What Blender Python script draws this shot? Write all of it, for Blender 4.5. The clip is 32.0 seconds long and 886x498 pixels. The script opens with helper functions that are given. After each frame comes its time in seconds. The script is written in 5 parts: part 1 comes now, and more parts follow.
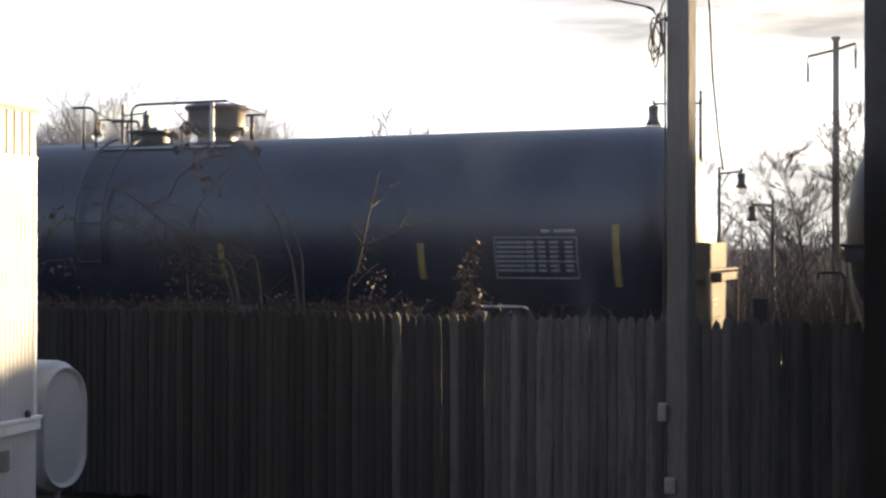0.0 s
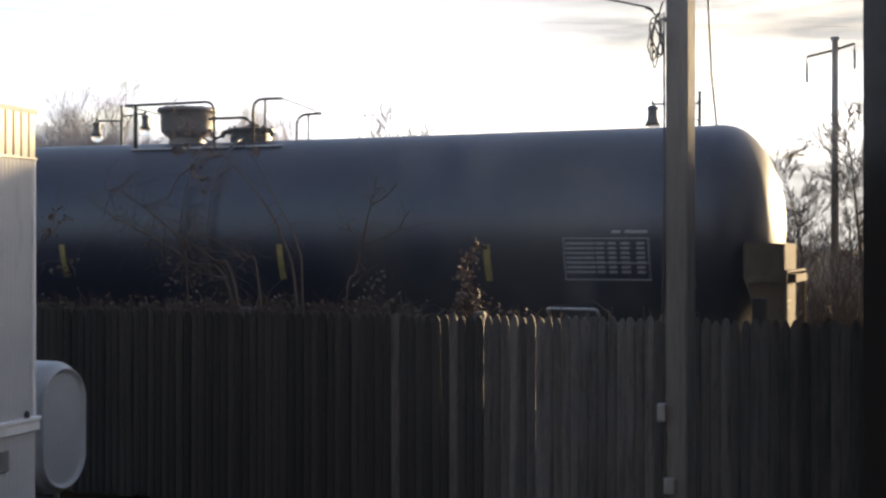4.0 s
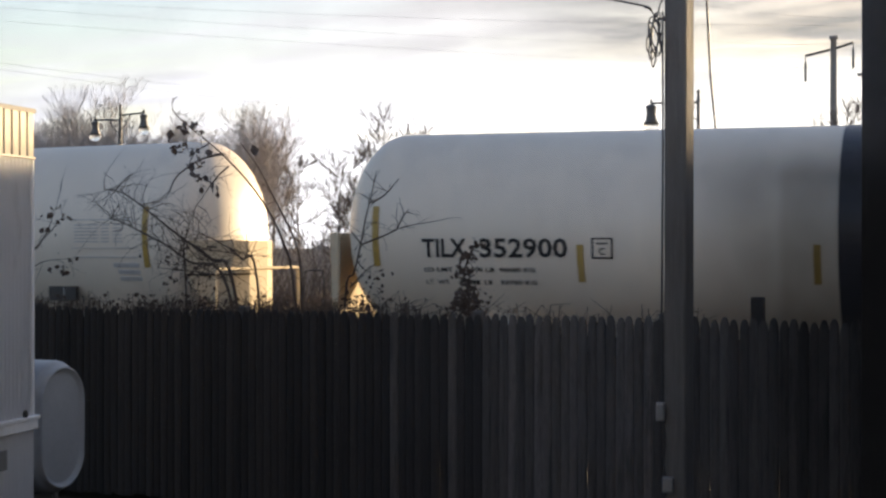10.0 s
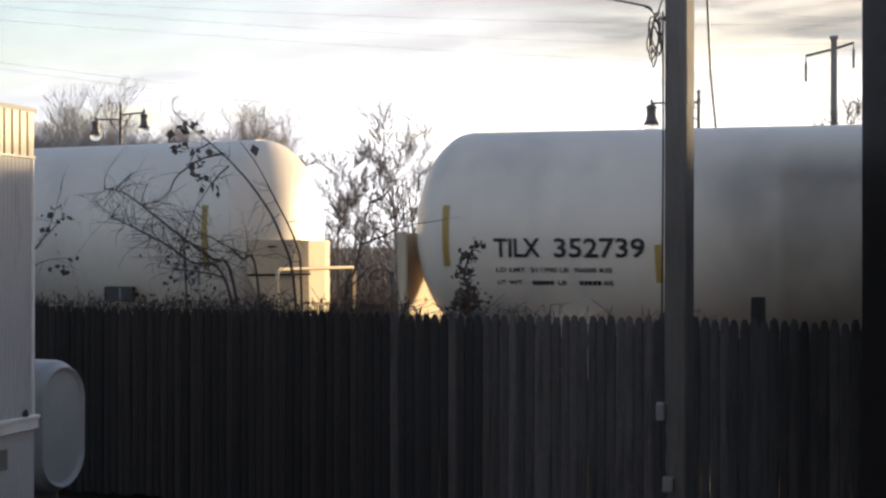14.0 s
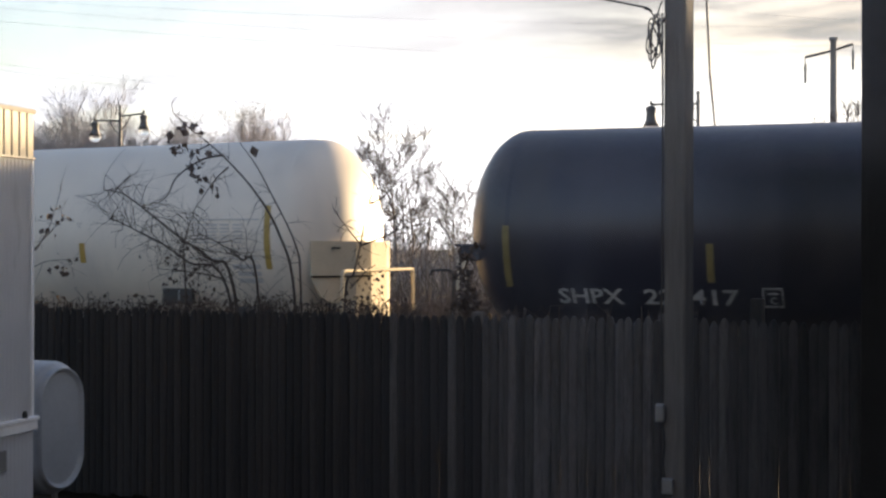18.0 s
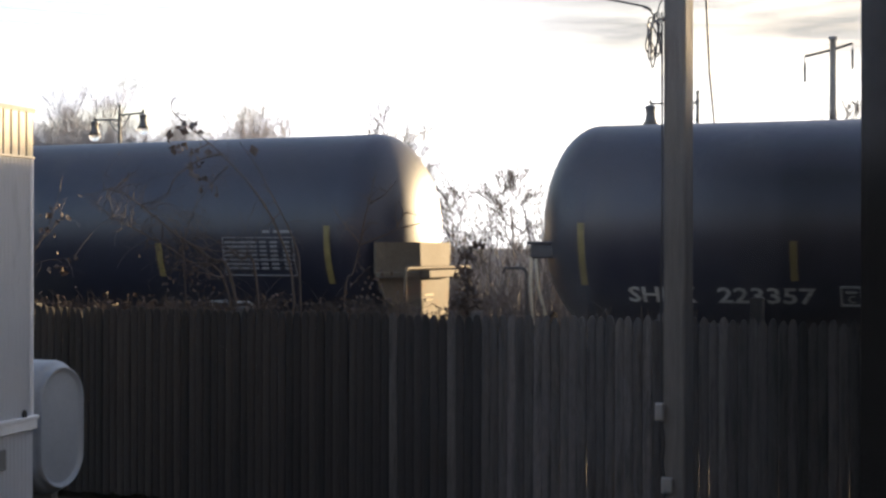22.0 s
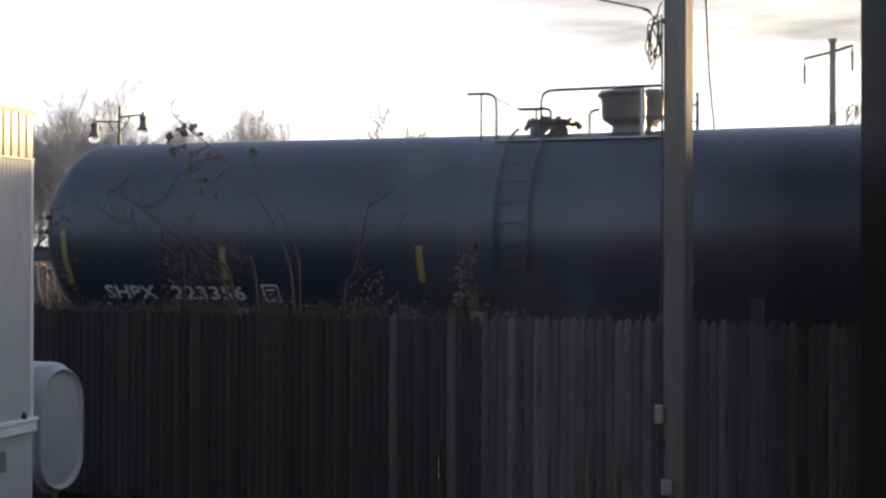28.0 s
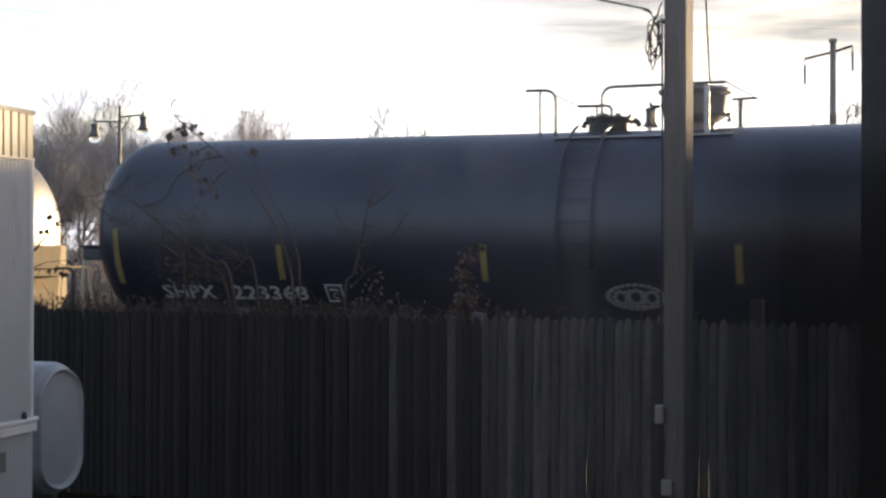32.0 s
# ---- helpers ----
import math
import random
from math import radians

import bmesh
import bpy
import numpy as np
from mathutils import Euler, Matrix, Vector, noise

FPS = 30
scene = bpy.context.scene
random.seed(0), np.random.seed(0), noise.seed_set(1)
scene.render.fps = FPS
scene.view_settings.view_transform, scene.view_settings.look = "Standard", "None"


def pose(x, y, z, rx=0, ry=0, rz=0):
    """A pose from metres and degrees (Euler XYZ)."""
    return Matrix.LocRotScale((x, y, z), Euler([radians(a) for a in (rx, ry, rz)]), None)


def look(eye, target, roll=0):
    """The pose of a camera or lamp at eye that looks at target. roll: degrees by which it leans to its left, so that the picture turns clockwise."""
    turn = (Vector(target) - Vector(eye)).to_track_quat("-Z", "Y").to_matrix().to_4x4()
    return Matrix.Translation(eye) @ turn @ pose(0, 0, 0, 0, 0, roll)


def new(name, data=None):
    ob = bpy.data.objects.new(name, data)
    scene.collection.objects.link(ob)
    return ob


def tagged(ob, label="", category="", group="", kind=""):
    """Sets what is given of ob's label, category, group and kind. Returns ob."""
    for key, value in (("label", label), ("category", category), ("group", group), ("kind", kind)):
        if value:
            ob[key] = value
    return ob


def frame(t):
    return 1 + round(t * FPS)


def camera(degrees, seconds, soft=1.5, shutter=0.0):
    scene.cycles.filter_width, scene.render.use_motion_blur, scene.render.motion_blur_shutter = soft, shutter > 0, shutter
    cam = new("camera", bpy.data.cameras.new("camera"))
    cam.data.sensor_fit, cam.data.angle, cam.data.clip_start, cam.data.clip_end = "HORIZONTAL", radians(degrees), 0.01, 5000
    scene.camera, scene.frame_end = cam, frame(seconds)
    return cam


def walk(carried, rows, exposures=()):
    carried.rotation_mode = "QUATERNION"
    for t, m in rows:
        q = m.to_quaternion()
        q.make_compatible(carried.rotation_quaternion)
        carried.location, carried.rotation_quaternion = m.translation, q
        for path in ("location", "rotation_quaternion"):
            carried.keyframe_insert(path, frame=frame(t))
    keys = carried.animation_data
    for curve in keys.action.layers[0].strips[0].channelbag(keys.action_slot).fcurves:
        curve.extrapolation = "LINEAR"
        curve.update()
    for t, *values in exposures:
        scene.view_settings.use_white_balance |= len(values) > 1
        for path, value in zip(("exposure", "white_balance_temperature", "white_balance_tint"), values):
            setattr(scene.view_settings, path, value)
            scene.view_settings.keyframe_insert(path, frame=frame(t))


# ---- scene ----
# The place: a railway line runs along x at y = TRACK_Y, behind a picket fence along y = FENCE_Y.
EYE = 2.45
TRACK_Y, FENCE_Y = 19.15, 11.71
LOW = -0.3   # the line lies a little lower than the yard
SPEED, PITCH, FIRST = 4.484, 18.904, -11.70
AXIS, SHELL_R = 2.95, 1.435
YAW = 20.86   # the view's turn away from the line's normal


def place(x, y):
    """From the drawn plan, which lies askew and foreshortened, to the world's x and y."""
    return 1.0427 * x - 0.3623 * y, 1.5825 * y



cam = camera(35.16, 32.0, soft=2.5, shutter=0.2)


def aim(right, down, lean):
    """The camera's pose, with its small sway: sideways and down in 0.023 degree steps, and its lean in degrees."""
    return pose(0, 0, EYE, 89.91 + down * 0.02315, 0, YAW + right * 0.02315) @ pose(0, 0, 0, 0, 0, lean)


SWAY = [(0, 3, 1.2, 0.04), (2.5, 2.5, 1.8, 0.02), (3.5, 2.1, 1.8, 0.01), (5.5, -0.2, 2.3, 0), (6, 0.5, -0.5, 0), (6.5, -1, -2.5, 0), (7, -1.2, -3.2, 0),
        (7.5, -3.5, 0.5, 0), (8, -4.3, 0, 0), (8.5, -2.6, -0.2, 0), (9, -1.5, -0.7, 0), (9.5, -0.2, -1.5, 0), (10, -0.9, 0.3, 0),
        (10.5, -1, 0.3, 0), (11, -1, -1.5, 0), (11.5, -1, -2.8, 0), (12, -1, -3, 0), (12.5, -1, -1.7, 0), (13, -1, -1.1, 0.02), (13.5, -0.1, -0.3, 0.03),
        (14.5, -0.8, 0, 0.03), (16.5, -1, 1.6, 0.03), (17, -1.4, 2.3, 0.05), (18.5, -1.4, 2.1, 0.05), (19.5, -0.9, 0.7, 0.04), (20.5, -1.2, 0.8, 0.04),
        (22, -2.2, 0.7, 0.05), (23.5, -2.4, 1.5, 0.04), (24, -2.5, 3.7, 0.05), (25.5, -2.5, 3.5, 0.04), (27.5, -2.5, 4.3, 0.07), (29, -2.5, 3.9, 0.07),
        (30, -2.2, 4.3, 0.09), (32, -2.2, 4.4, 0.09)]
walk(cam, [(t, aim(a, b, c)) for t, a, b, c in SWAY],
     exposures=[(0, 2.04), (1, 1.87), (3.5, 1.98), (6, 1.72), (7, 1.76), (8.2, 1.8), (10, 1.53), (12, 1.76), (14, 1.57), (17.5, 1.67), (20, 1.95), (21.1, 2.12), (22, 1.98), (23, 1.87), (24, 1.98), (25.2, 2.14), (26, 2.0), (28, 1.98), (32, 1.95)])

# ---- light ----
SUN_AZ, SUN_EL = 18.4, 4.66
to_sun = Vector((math.sin(radians(SUN_AZ)) * math.cos(radians(SUN_EL)),
                 math.cos(radians(SUN_AZ)) * math.cos(radians(SUN_EL)), math.sin(radians(SUN_EL))))
sun_data = bpy.data.lights.new("sun", "SUN")
sun_data.energy, sun_data.angle, sun_data.color = 5.0, radians(2.2), (1.0, 0.73, 0.42)
sun = new("sun", sun_data)
sun.matrix_world = look(to_sun * 60, (0, 0, 0))


def make_world():
    world = bpy.data.worlds.new("sky")
    scene.world = world
    world.use_nodes = True
    tree = world.node_tree
    n, l = tree.nodes, tree.links
    n.clear()
    out = n.new("ShaderNodeOutputWorld")
    sky = n.new("ShaderNodeTexSky")
    sky.sky_type, sky.sun_disc = "NISHITA", False
    sky.sun_elevation, sky.sun_rotation = radians(SUN_EL), radians(SUN_AZ)
    clear = n.new("ShaderNodeBackground")
    clear.inputs["Strength"].default_value = 0.13
    cool = n.new("ShaderNodeVectorMath")
    cool.operation = "MULTIPLY"
    cool.inputs[1].default_value = (0.98, 0.95, 1.14)
    l.new(sky.outputs[0], cool.inputs[0])
    l.new(cool.outputs[0], clear.inputs["Color"])
    # thin cloud, seen as a layer overhead: the direction divided by its height
    co = n.new("ShaderNodeTexCoord")
    skew = n.new("ShaderNodeCombineXYZ")
    for axis, row in (("X", (0.959, 0.2196, 0)), ("Y", (0, 0.6319, 0)), ("Z", (0, 0, 1))):
        lean = n.new("ShaderNodeVectorMath")
        lean.operation = "DOT_PRODUCT"
        lean.inputs[1].default_value = row
        l.new(co.outputs["Generated"], lean.inputs[0])
        l.new(lean.outputs["Value"], skew.inputs[axis])
    way = n.new("ShaderNodeVectorMath")
    way.operation = "NORMALIZE"
    l.new(skew.outputs[0], way.inputs[0])
    sep = n.new("ShaderNodeSeparateXYZ")
    l.new(way.outputs[0], sep.inputs[0])
    up = n.new("ShaderNodeMath")
    up.operation = "ADD"
    up.inputs[1].default_value = 0.12
    l.new(sep.outputs["Z"], up.inputs[0])
    top = n.new("ShaderNodeMath")
    top.operation = "MAXIMUM"
    top.inputs[1].default_value = 0.1
    l.new(up.outputs[0], top.inputs[0])
    div = n.new("ShaderNodeVectorMath")
    div.operation = "DIVIDE"
    l.new(way.outputs[0], div.inputs[0])
    com = n.new("ShaderNodeCombineXYZ")
    for k in "XYZ":
        l.new(top.outputs[0], com.inputs[k])
    l.new(com.outputs[0], div.inputs[1])
    mp = n.new("ShaderNodeMapping")
    mp.inputs["Scale"].default_value = (0.55, 1.5, 0.0)
    mp.inputs["Rotation"].default_value = (0, 0, 0.35)
    l.new(div.outputs[0], mp.inputs[0])
    no = n.new("ShaderNodeTexNoise")
    no.inputs["Scale"].default_value, no.inputs["Detail"].default_value = 1.3, 7
    no.inputs["Roughness"].default_value, no.inputs["Distortion"].default_value = 0.55, 0.5
    l.new(mp.outputs[0], no.inputs["Vector"])
    ramp = n.new("ShaderNodeValToRGB")
    ramp.color_ramp.elements[0].position, ramp.color_ramp.elements[0].color = 0.22, (0, 0, 0, 1)
    ramp.color_ramp.elements[1].position, ramp.color_ramp.elements[1].color = 0.52, (1, 1, 1, 1)
    # the cloud thins out high up and away from the sun
    slope = n.new("ShaderNodeVectorMath")
    slope.operation = "DOT_PRODUCT"
    slope.inputs[1].default_value = (-0.35, 0.0, 1.0)
    l.new(way.outputs[0], slope.inputs[0])
    thin = n.new("ShaderNodeMapRange")
    thin.inputs["From Min"].default_value, thin.inputs["From Max"].default_value = 0.34, 0.45
    thin.inputs["To Min"].default_value, thin.inputs["To Max"].default_value = 0.0, -0.24
    l.new(slope.outputs["Value"], thin.inputs["Value"])
    cover = n.new("ShaderNodeMath")
    l.new(no.outputs["Fac"], cover.inputs[0])
    l.new(thin.outputs[0], cover.inputs[1])
    # and closes towards the horizon
    deep = n.new("ShaderNodeMapRange")
    deep.inputs["From Min"].default_value, deep.inputs["From Max"].default_value = 0.02, 0.15
    deep.inputs["To Min"].default_value, deep.inputs["To Max"].default_value = 0.4, 0.0
    l.new(sep.outputs["Z"], deep.inputs["Value"])
    closed = n.new("ShaderNodeMath")
    l.new(cover.outputs[0], closed.inputs[0])
    l.new(deep.outputs[0], closed.inputs[1])
    l.new(closed.outputs[0], ramp.inputs[0])
    # the cloud is brighter and warmer towards the low sun
    dot = n.new("ShaderNodeVectorMath")
    dot.operation = "DOT_PRODUCT"
    dot.inputs[1].default_value = (0.622, 0.776, 0.105)
    l.new(way.outputs[0], dot.inputs[0])
    near = n.new("ShaderNodeMapRange")
    near.inputs["From Min"].default_value, near.inputs["From Max"].default_value = -0.2, 1.0
    l.new(dot.outputs["Value"], near.inputs["Value"])
    tint = n.new("ShaderNodeValToRGB")
    cr = tint.color_ramp
    cr.elements[0].position, cr.elements[0].color = 0.0, (0.15, 0.162, 0.195, 1)
    cr.elements[1].position, cr.elements[1].color = 1.0, (0.52, 0.487, 0.435, 1)
    mid = cr.elements.new(0.62)
    mid.color = (0.47, 0.458, 0.476, 1)
    l.new(near.outputs[0], tint.inputs[0])
    # darker streaks inside the cloud
    no2 = n.new("ShaderNodeTexNoise")
    no2.inputs["Scale"].default_value, no2.inputs["Detail"].default_value = 2.1, 5
    l.new(mp.outputs[0], no2.inputs["Vector"])
    streak = n.new("ShaderNodeMapRange")
    streak.inputs["From Min"].default_value, streak.inputs["From Max"].default_value = 0.35, 0.65
    streak.inputs["To Min"].default_value, streak.inputs["To Max"].default_value = 0.82, 1.12
    l.new(no2.outputs["Fac"], streak.inputs["Value"])
    cloud = n.new("ShaderNodeBackground")
    l.new(tint.outputs[0], cloud.inputs["Color"])
    # and brighter low down than overhead
    low = n.new("ShaderNodeMapRange")
    low.inputs["From Min"].default_value, low.inputs["From Max"].default_value = 0.12, 0.27
    low.inputs["To Min"].default_value, low.inputs["To Max"].default_value = 1.28, 0.7
    l.new(sep.outputs["Z"], low.inputs["Value"])
    # a grey bank of cloud over the clear strip on the sunward side
    raw = n.new("ShaderNodeSeparateXYZ")
    l.new(co.outputs["Generated"], raw.inputs[0])

    def joined(op, a, b):
        node = n.new("ShaderNodeMath")
        node.operation = op
        for socket, value in zip(node.inputs, (a, b)):
            if isinstance(value, (int, float)):
                socket.default_value = value
            else:
                l.new(value, socket)
        return node.outputs[0]

    def eased(value, a, b):
        node = n.new("ShaderNodeMapRange")
        node.interpolation_type = "SMOOTHSTEP"
        node.inputs["From Min"].default_value, node.inputs["From Max"].default_value = a, b
        l.new(value, node.inputs["Value"])
        return node.outputs[0]

    wavy = joined("ADD", raw.outputs["Z"], joined("MULTIPLY", joined("SUBTRACT", no2.outputs["Fac"], 0.5), 0.02))
    bank = joined("MULTIPLY", eased(wavy, 0.125, 0.139), eased(joined("DIVIDE", raw.outputs["X"], joined("MAXIMUM", raw.outputs["Y"], 0.05)), -0.36, -0.23))
    bank = joined("SUBTRACT", 1.0, joined("MULTIPLY", bank, 0.46))
    l.new(joined("MULTIPLY", joined("MULTIPLY", streak.outputs[0], low.outputs[0]), bank), cloud.inputs["Strength"])
    mix = n.new("ShaderNodeMixShader")
    l.new(ramp.outputs[0], mix.inputs[0])
    l.new(clear.outputs[0], mix.inputs[1])
    l.new(cloud.outputs[0], mix.inputs[2])
    l.new(mix.outputs[0], out.inputs[0])


make_world()


# ---- materials ----
def mat(name, colour, rough=0.6, metal=0.0, var=0.25, size=1.5, grain=40.0, bump=0.15, stretch=(1, 1, 1), spread=0.0, coat=0.0,
        stain=None, stain_at=0.62, fresh=1.0):
    """A surface with variation at two scales; stain: a second colour in patches; spread: variation from piece to piece."""
    m = bpy.data.materials.new(name)
    m.use_nodes = True
    n, l = m.node_tree.nodes, m.node_tree.links
    b = n["Principled BSDF"]
    b.inputs["Metallic"].default_value = metal
    b.inputs["Coat Weight"].default_value = coat
    b.inputs["Coat Roughness"].default_value = 0.12
    co = n.new("ShaderNodeTexCoord")
    info = n.new("ShaderNodeObjectInfo")
    mp = n.new("ShaderNodeMapping")
    mp.inputs["Scale"].default_value = stretch
    shift = n.new("ShaderNodeVectorMath")
    shift.operation = "SCALE"
    shift.inputs[0].default_value = (31.0, 17.0, 23.0)
    l.new(info.outputs["Random"], shift.inputs["Scale"])
    l.new(shift.outputs[0], mp.inputs["Location"])
    l.new(co.outputs["Object"], mp.inputs["Vector"])
    big = n.new("ShaderNodeTexNoise")
    big.inputs["Scale"].default_value, big.inputs["Detail"].default_value = size, 6
    big.inputs["Roughness"].default_value = 0.6
    fine = n.new("ShaderNodeTexNoise")
    fine.inputs["Scale"].default_value, fine.inputs["Detail"].default_value = grain, 4
    l.new(mp.outputs[0], big.inputs["Vector"])
    l.new(mp.outputs[0], fine.inputs["Vector"])
    amount = n.new("ShaderNodeMath")
    amount.operation = "MULTIPLY_ADD"
    l.new(big.outputs["Fac"], amount.inputs[0])
    amount.inputs[1].default_value = 0.65
    half = n.new("ShaderNodeMath")
    half.operation = "MULTIPLY"
    half.inputs[1].default_value = 0.35
    l.new(fine.outputs["Fac"], half.inputs[0])
    l.new(half.outputs[0], amount.inputs[2])
    rng = n.new("ShaderNodeMapRange")
    rng.inputs["From Min"].default_value, rng.inputs["From Max"].default_value = 0.3, 0.7
    rng.inputs["To Min"].default_value, rng.inputs["To Max"].default_value = 1 - var, 1 + var
    l.new(amount.outputs[0], rng.inputs["Value"])
    piece = n.new("ShaderNodeMapRange")
    piece.inputs["To Min"].default_value, piece.inputs["To Max"].default_value = 1 - spread, 1 + spread
    l.new(info.outputs["Random"], piece.inputs["Value"])
    both = n.new("ShaderNodeMath")
    both.operation = "MULTIPLY"
    l.new(rng.outputs[0], both.inputs[0])
    l.new(piece.outputs[0], both.inputs[1])
    scale = n.new("ShaderNodeVectorMath")
    scale.operation = "SCALE"
    l.new(both.outputs[0], scale.inputs["Scale"])
    if stain:
        patch = n.new("ShaderNodeMapRange")
        patch.inputs["From Min"].default_value, patch.inputs["From Max"].default_value = stain_at - 0.08, stain_at + 0.1
        l.new(big.outputs["Fac"], patch.inputs["Value"])
        mixer = n.new("ShaderNodeMix")
        mixer.data_type = "RGBA"
        mixer.inputs["A"].default_value, mixer.inputs["B"].default_value = (*colour, 1), (*stain, 1)
        l.new(patch.outputs[0], mixer.inputs["Factor"])
        l.new(mixer.outputs["Result"], scale.inputs[0])
    else:
        scale.inputs[0].default_value = colour
    l.new(scale.outputs[0], b.inputs["Base Color"])
    gloss = n.new("ShaderNodeMapRange")
    gloss.inputs["To Min"].default_value, gloss.inputs["To Max"].default_value = max(rough - 0.12, 0.05), min(rough + 0.12, 1)
    l.new(amount.outputs[0], gloss.inputs["Value"])
    l.new(gloss.outputs[0], b.inputs["Roughness"])
    if bump:
        bp = n.new("ShaderNodeBump")
        bp.inputs["Strength"].default_value, bp.inputs["Distance"].default_value = bump, 0.02
        l.new(amount.outputs[0], bp.inputs["Height"])
        l.new(bp.outputs[0], b.inputs["Normal"])
    return m


BLACK_PAINT = mat("black_tank_paint", (0.021, 0.022, 0.039), 0.42, var=0.3, size=0.5, grain=5, bump=0.03, stretch=(1, 1, 0.35),
                  stain=(0.04, 0.038, 0.04), stain_at=0.6)
WHITE_PAINT = mat("white_tank_paint", (0.79, 0.705, 0.605), 0.42, var=0.07, size=0.6, grain=6, bump=0.03, stretch=(1, 1, 0.3),
                  stain=(0.62, 0.555, 0.49), stain_at=0.6)
NAVY_PAINT = mat("navy_band_paint", (0.026, 0.029, 0.043), 0.38, var=0.3, size=0.8, grain=6, bump=0.03, stretch=(1, 1, 0.3),
                 stain=(0.035, 0.035, 0.04), stain_at=0.6)
WHITE_STEEL = mat("cream_white_steel", (0.56, 0.48, 0.36), 0.7, var=0.1, size=2, grain=20, bump=0.05, stain=(0.4, 0.34, 0.28), stain_at=0.68)
DOME_STEEL = mat("dull_grey_steel", (0.14, 0.125, 0.115), 0.42, var=0.25, size=2, grain=20, bump=0.1, stain=(0.1, 0.075, 0.06), stain_at=0.62)
GREY_STEEL = mat("tan_worn_steel", (0.15, 0.126, 0.096), 0.72, var=0.25, size=2, grain=20, bump=0.1, stain=(0.16, 0.1, 0.07), stain_at=0.64)
SHIELD_RUST = mat("flat_brown_rust", (0.022, 0.017, 0.015), 1.0, var=0.3, size=3, grain=30, bump=0.1)
SOOT = mat("sooty_black_steel", (0.016, 0.015, 0.015), 0.95, var=0.3, size=3, grain=30, bump=0.1)
DARK_STEEL = mat("dark_steel", (0.045, 0.042, 0.04), 0.55, metal=0.3, var=0.3, size=3, grain=30, bump=0.1)
# greyer than dark steel: the veil of haze is painted into this iron
LAMP_IRON = mat("hazed_lamp_iron", (0.11, 0.108, 0.105), 0.6, metal=0.2, var=0.3, size=3, grain=30, bump=0.1)
RUST = mat("rusty_iron", (0.085, 0.062, 0.05), 0.75, metal=0.3, var=0.35, size=4, grain=40, bump=0.2)
GALV = mat("galvanized_steel", (0.36, 0.36, 0.36), 0.45, metal=0.6, var=0.15, size=4, grain=40, bump=0.05)
YELLOW = mat("yellow_reflective_tape", (0.42, 0.28, 0.07), 0.5, var=0.15, size=3, grain=40, bump=0.0)
DIRTY_YELLOW = mat("dirty_yellow_tape", (0.21, 0.165, 0.06), 0.6, var=0.35, size=5, grain=40, bump=0.0)
LETTER_BLACK = mat("black_lettering", (0.012, 0.012, 0.014), 0.5, var=0.2, size=6, grain=40, bump=0.0)
LETTER_WHITE = mat("white_lettering", (0.43, 0.43, 0.42), 0.6, var=0.45, size=6, grain=30, bump=0.0)
FADED_WHITE = mat("faded_white_print", (0.21, 0.21, 0.22), 0.6, var=0.25, size=6, grain=30, bump=0.0)
FADED_GREY = mat("faded_grey_print", (0.5, 0.48, 0.47), 0.6, var=0.2, size=6, grain=30, bump=0.0)
PICKET = mat("weathered_picket_wood", (0.079, 0.07, 0.066), 0.85, var=0.9, size=2.2, grain=28, bump=1.0, stretch=(7, 7, 0.45),
             spread=0.6, stain=(0.018, 0.017, 0.0165), stain_at=0.55)
OLD_PICKET = mat("old_brown_picket_wood", (0.026, 0.022, 0.0205), 0.88, var=0.9, size=2.2, grain=28, bump=1.0, stretch=(7, 7, 0.45),
                 spread=0.5, stain=(0.016, 0.014, 0.0135), stain_at=0.55)
POST_WOOD = mat("grey_pole_wood", (0.115, 0.11, 0.106), 0.85, var=0.45, size=2.5, grain=24, bump=0.6, stretch=(5, 5, 0.25),
                stain=(0.06, 0.058, 0.057), stain_at=0.57)
# sky glare over the far pole is put into this paler wood colour
POLE_GREY = mat("glare_paled_pole_wood", (0.3, 0.285, 0.26), 0.85, var=0.3, size=2.5, grain=24, bump=0.3, stretch=(5, 5, 0.25))
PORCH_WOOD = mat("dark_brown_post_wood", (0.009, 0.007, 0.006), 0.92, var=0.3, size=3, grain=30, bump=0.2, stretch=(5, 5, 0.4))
SIDING = mat("white_metal_siding", (0.82, 0.825, 0.85), 0.5, var=0.06, size=2, grain=14, bump=0.04, stretch=(1, 1, 0.3),
             stain=(0.46, 0.46, 0.47), stain_at=0.68)
FASCIA = mat("cream_metal_fascia", (0.7, 0.66, 0.56), 0.5, var=0.08, size=2, grain=14, bump=0.04)
ROOFING = mat("grey_roof_coating", (0.33, 0.32, 0.3), 0.8, var=0.2, size=3, grain=30, bump=0.2)
OIL_TANK = mat("white_painted_tank_steel", (0.36, 0.38, 0.41), 0.4, var=0.12, size=3, grain=30, bump=0.06, stain=(0.24, 0.24, 0.25), stain_at=0.66)
BOX_GREY = mat("light_grey_plastic", (0.21, 0.21, 0.21), 0.5, var=0.1, size=6, grain=40, bump=0.03)
CABLE = mat("black_cable_rubber", (0.02, 0.02, 0.022), 0.6, var=0.2, size=10, grain=60, bump=0.0)
BARK = mat("brown_grey_bark", (0.13, 0.105, 0.09), 0.9, var=0.4, size=3, grain=30, bump=0.3, stretch=(2, 2, 0.6))
# paler than the bark: haze over the far trees is put into the colour
HAZED_TWIG = mat("hazed_far_twig_bark", (0.36, 0.32, 0.3), 0.85, var=0.3, size=4, grain=40, bump=0.1)
TWIG = mat("dry_twig_bark", (0.2, 0.165, 0.14), 0.85, var=0.35, size=4, grain=40, bump=0.1)
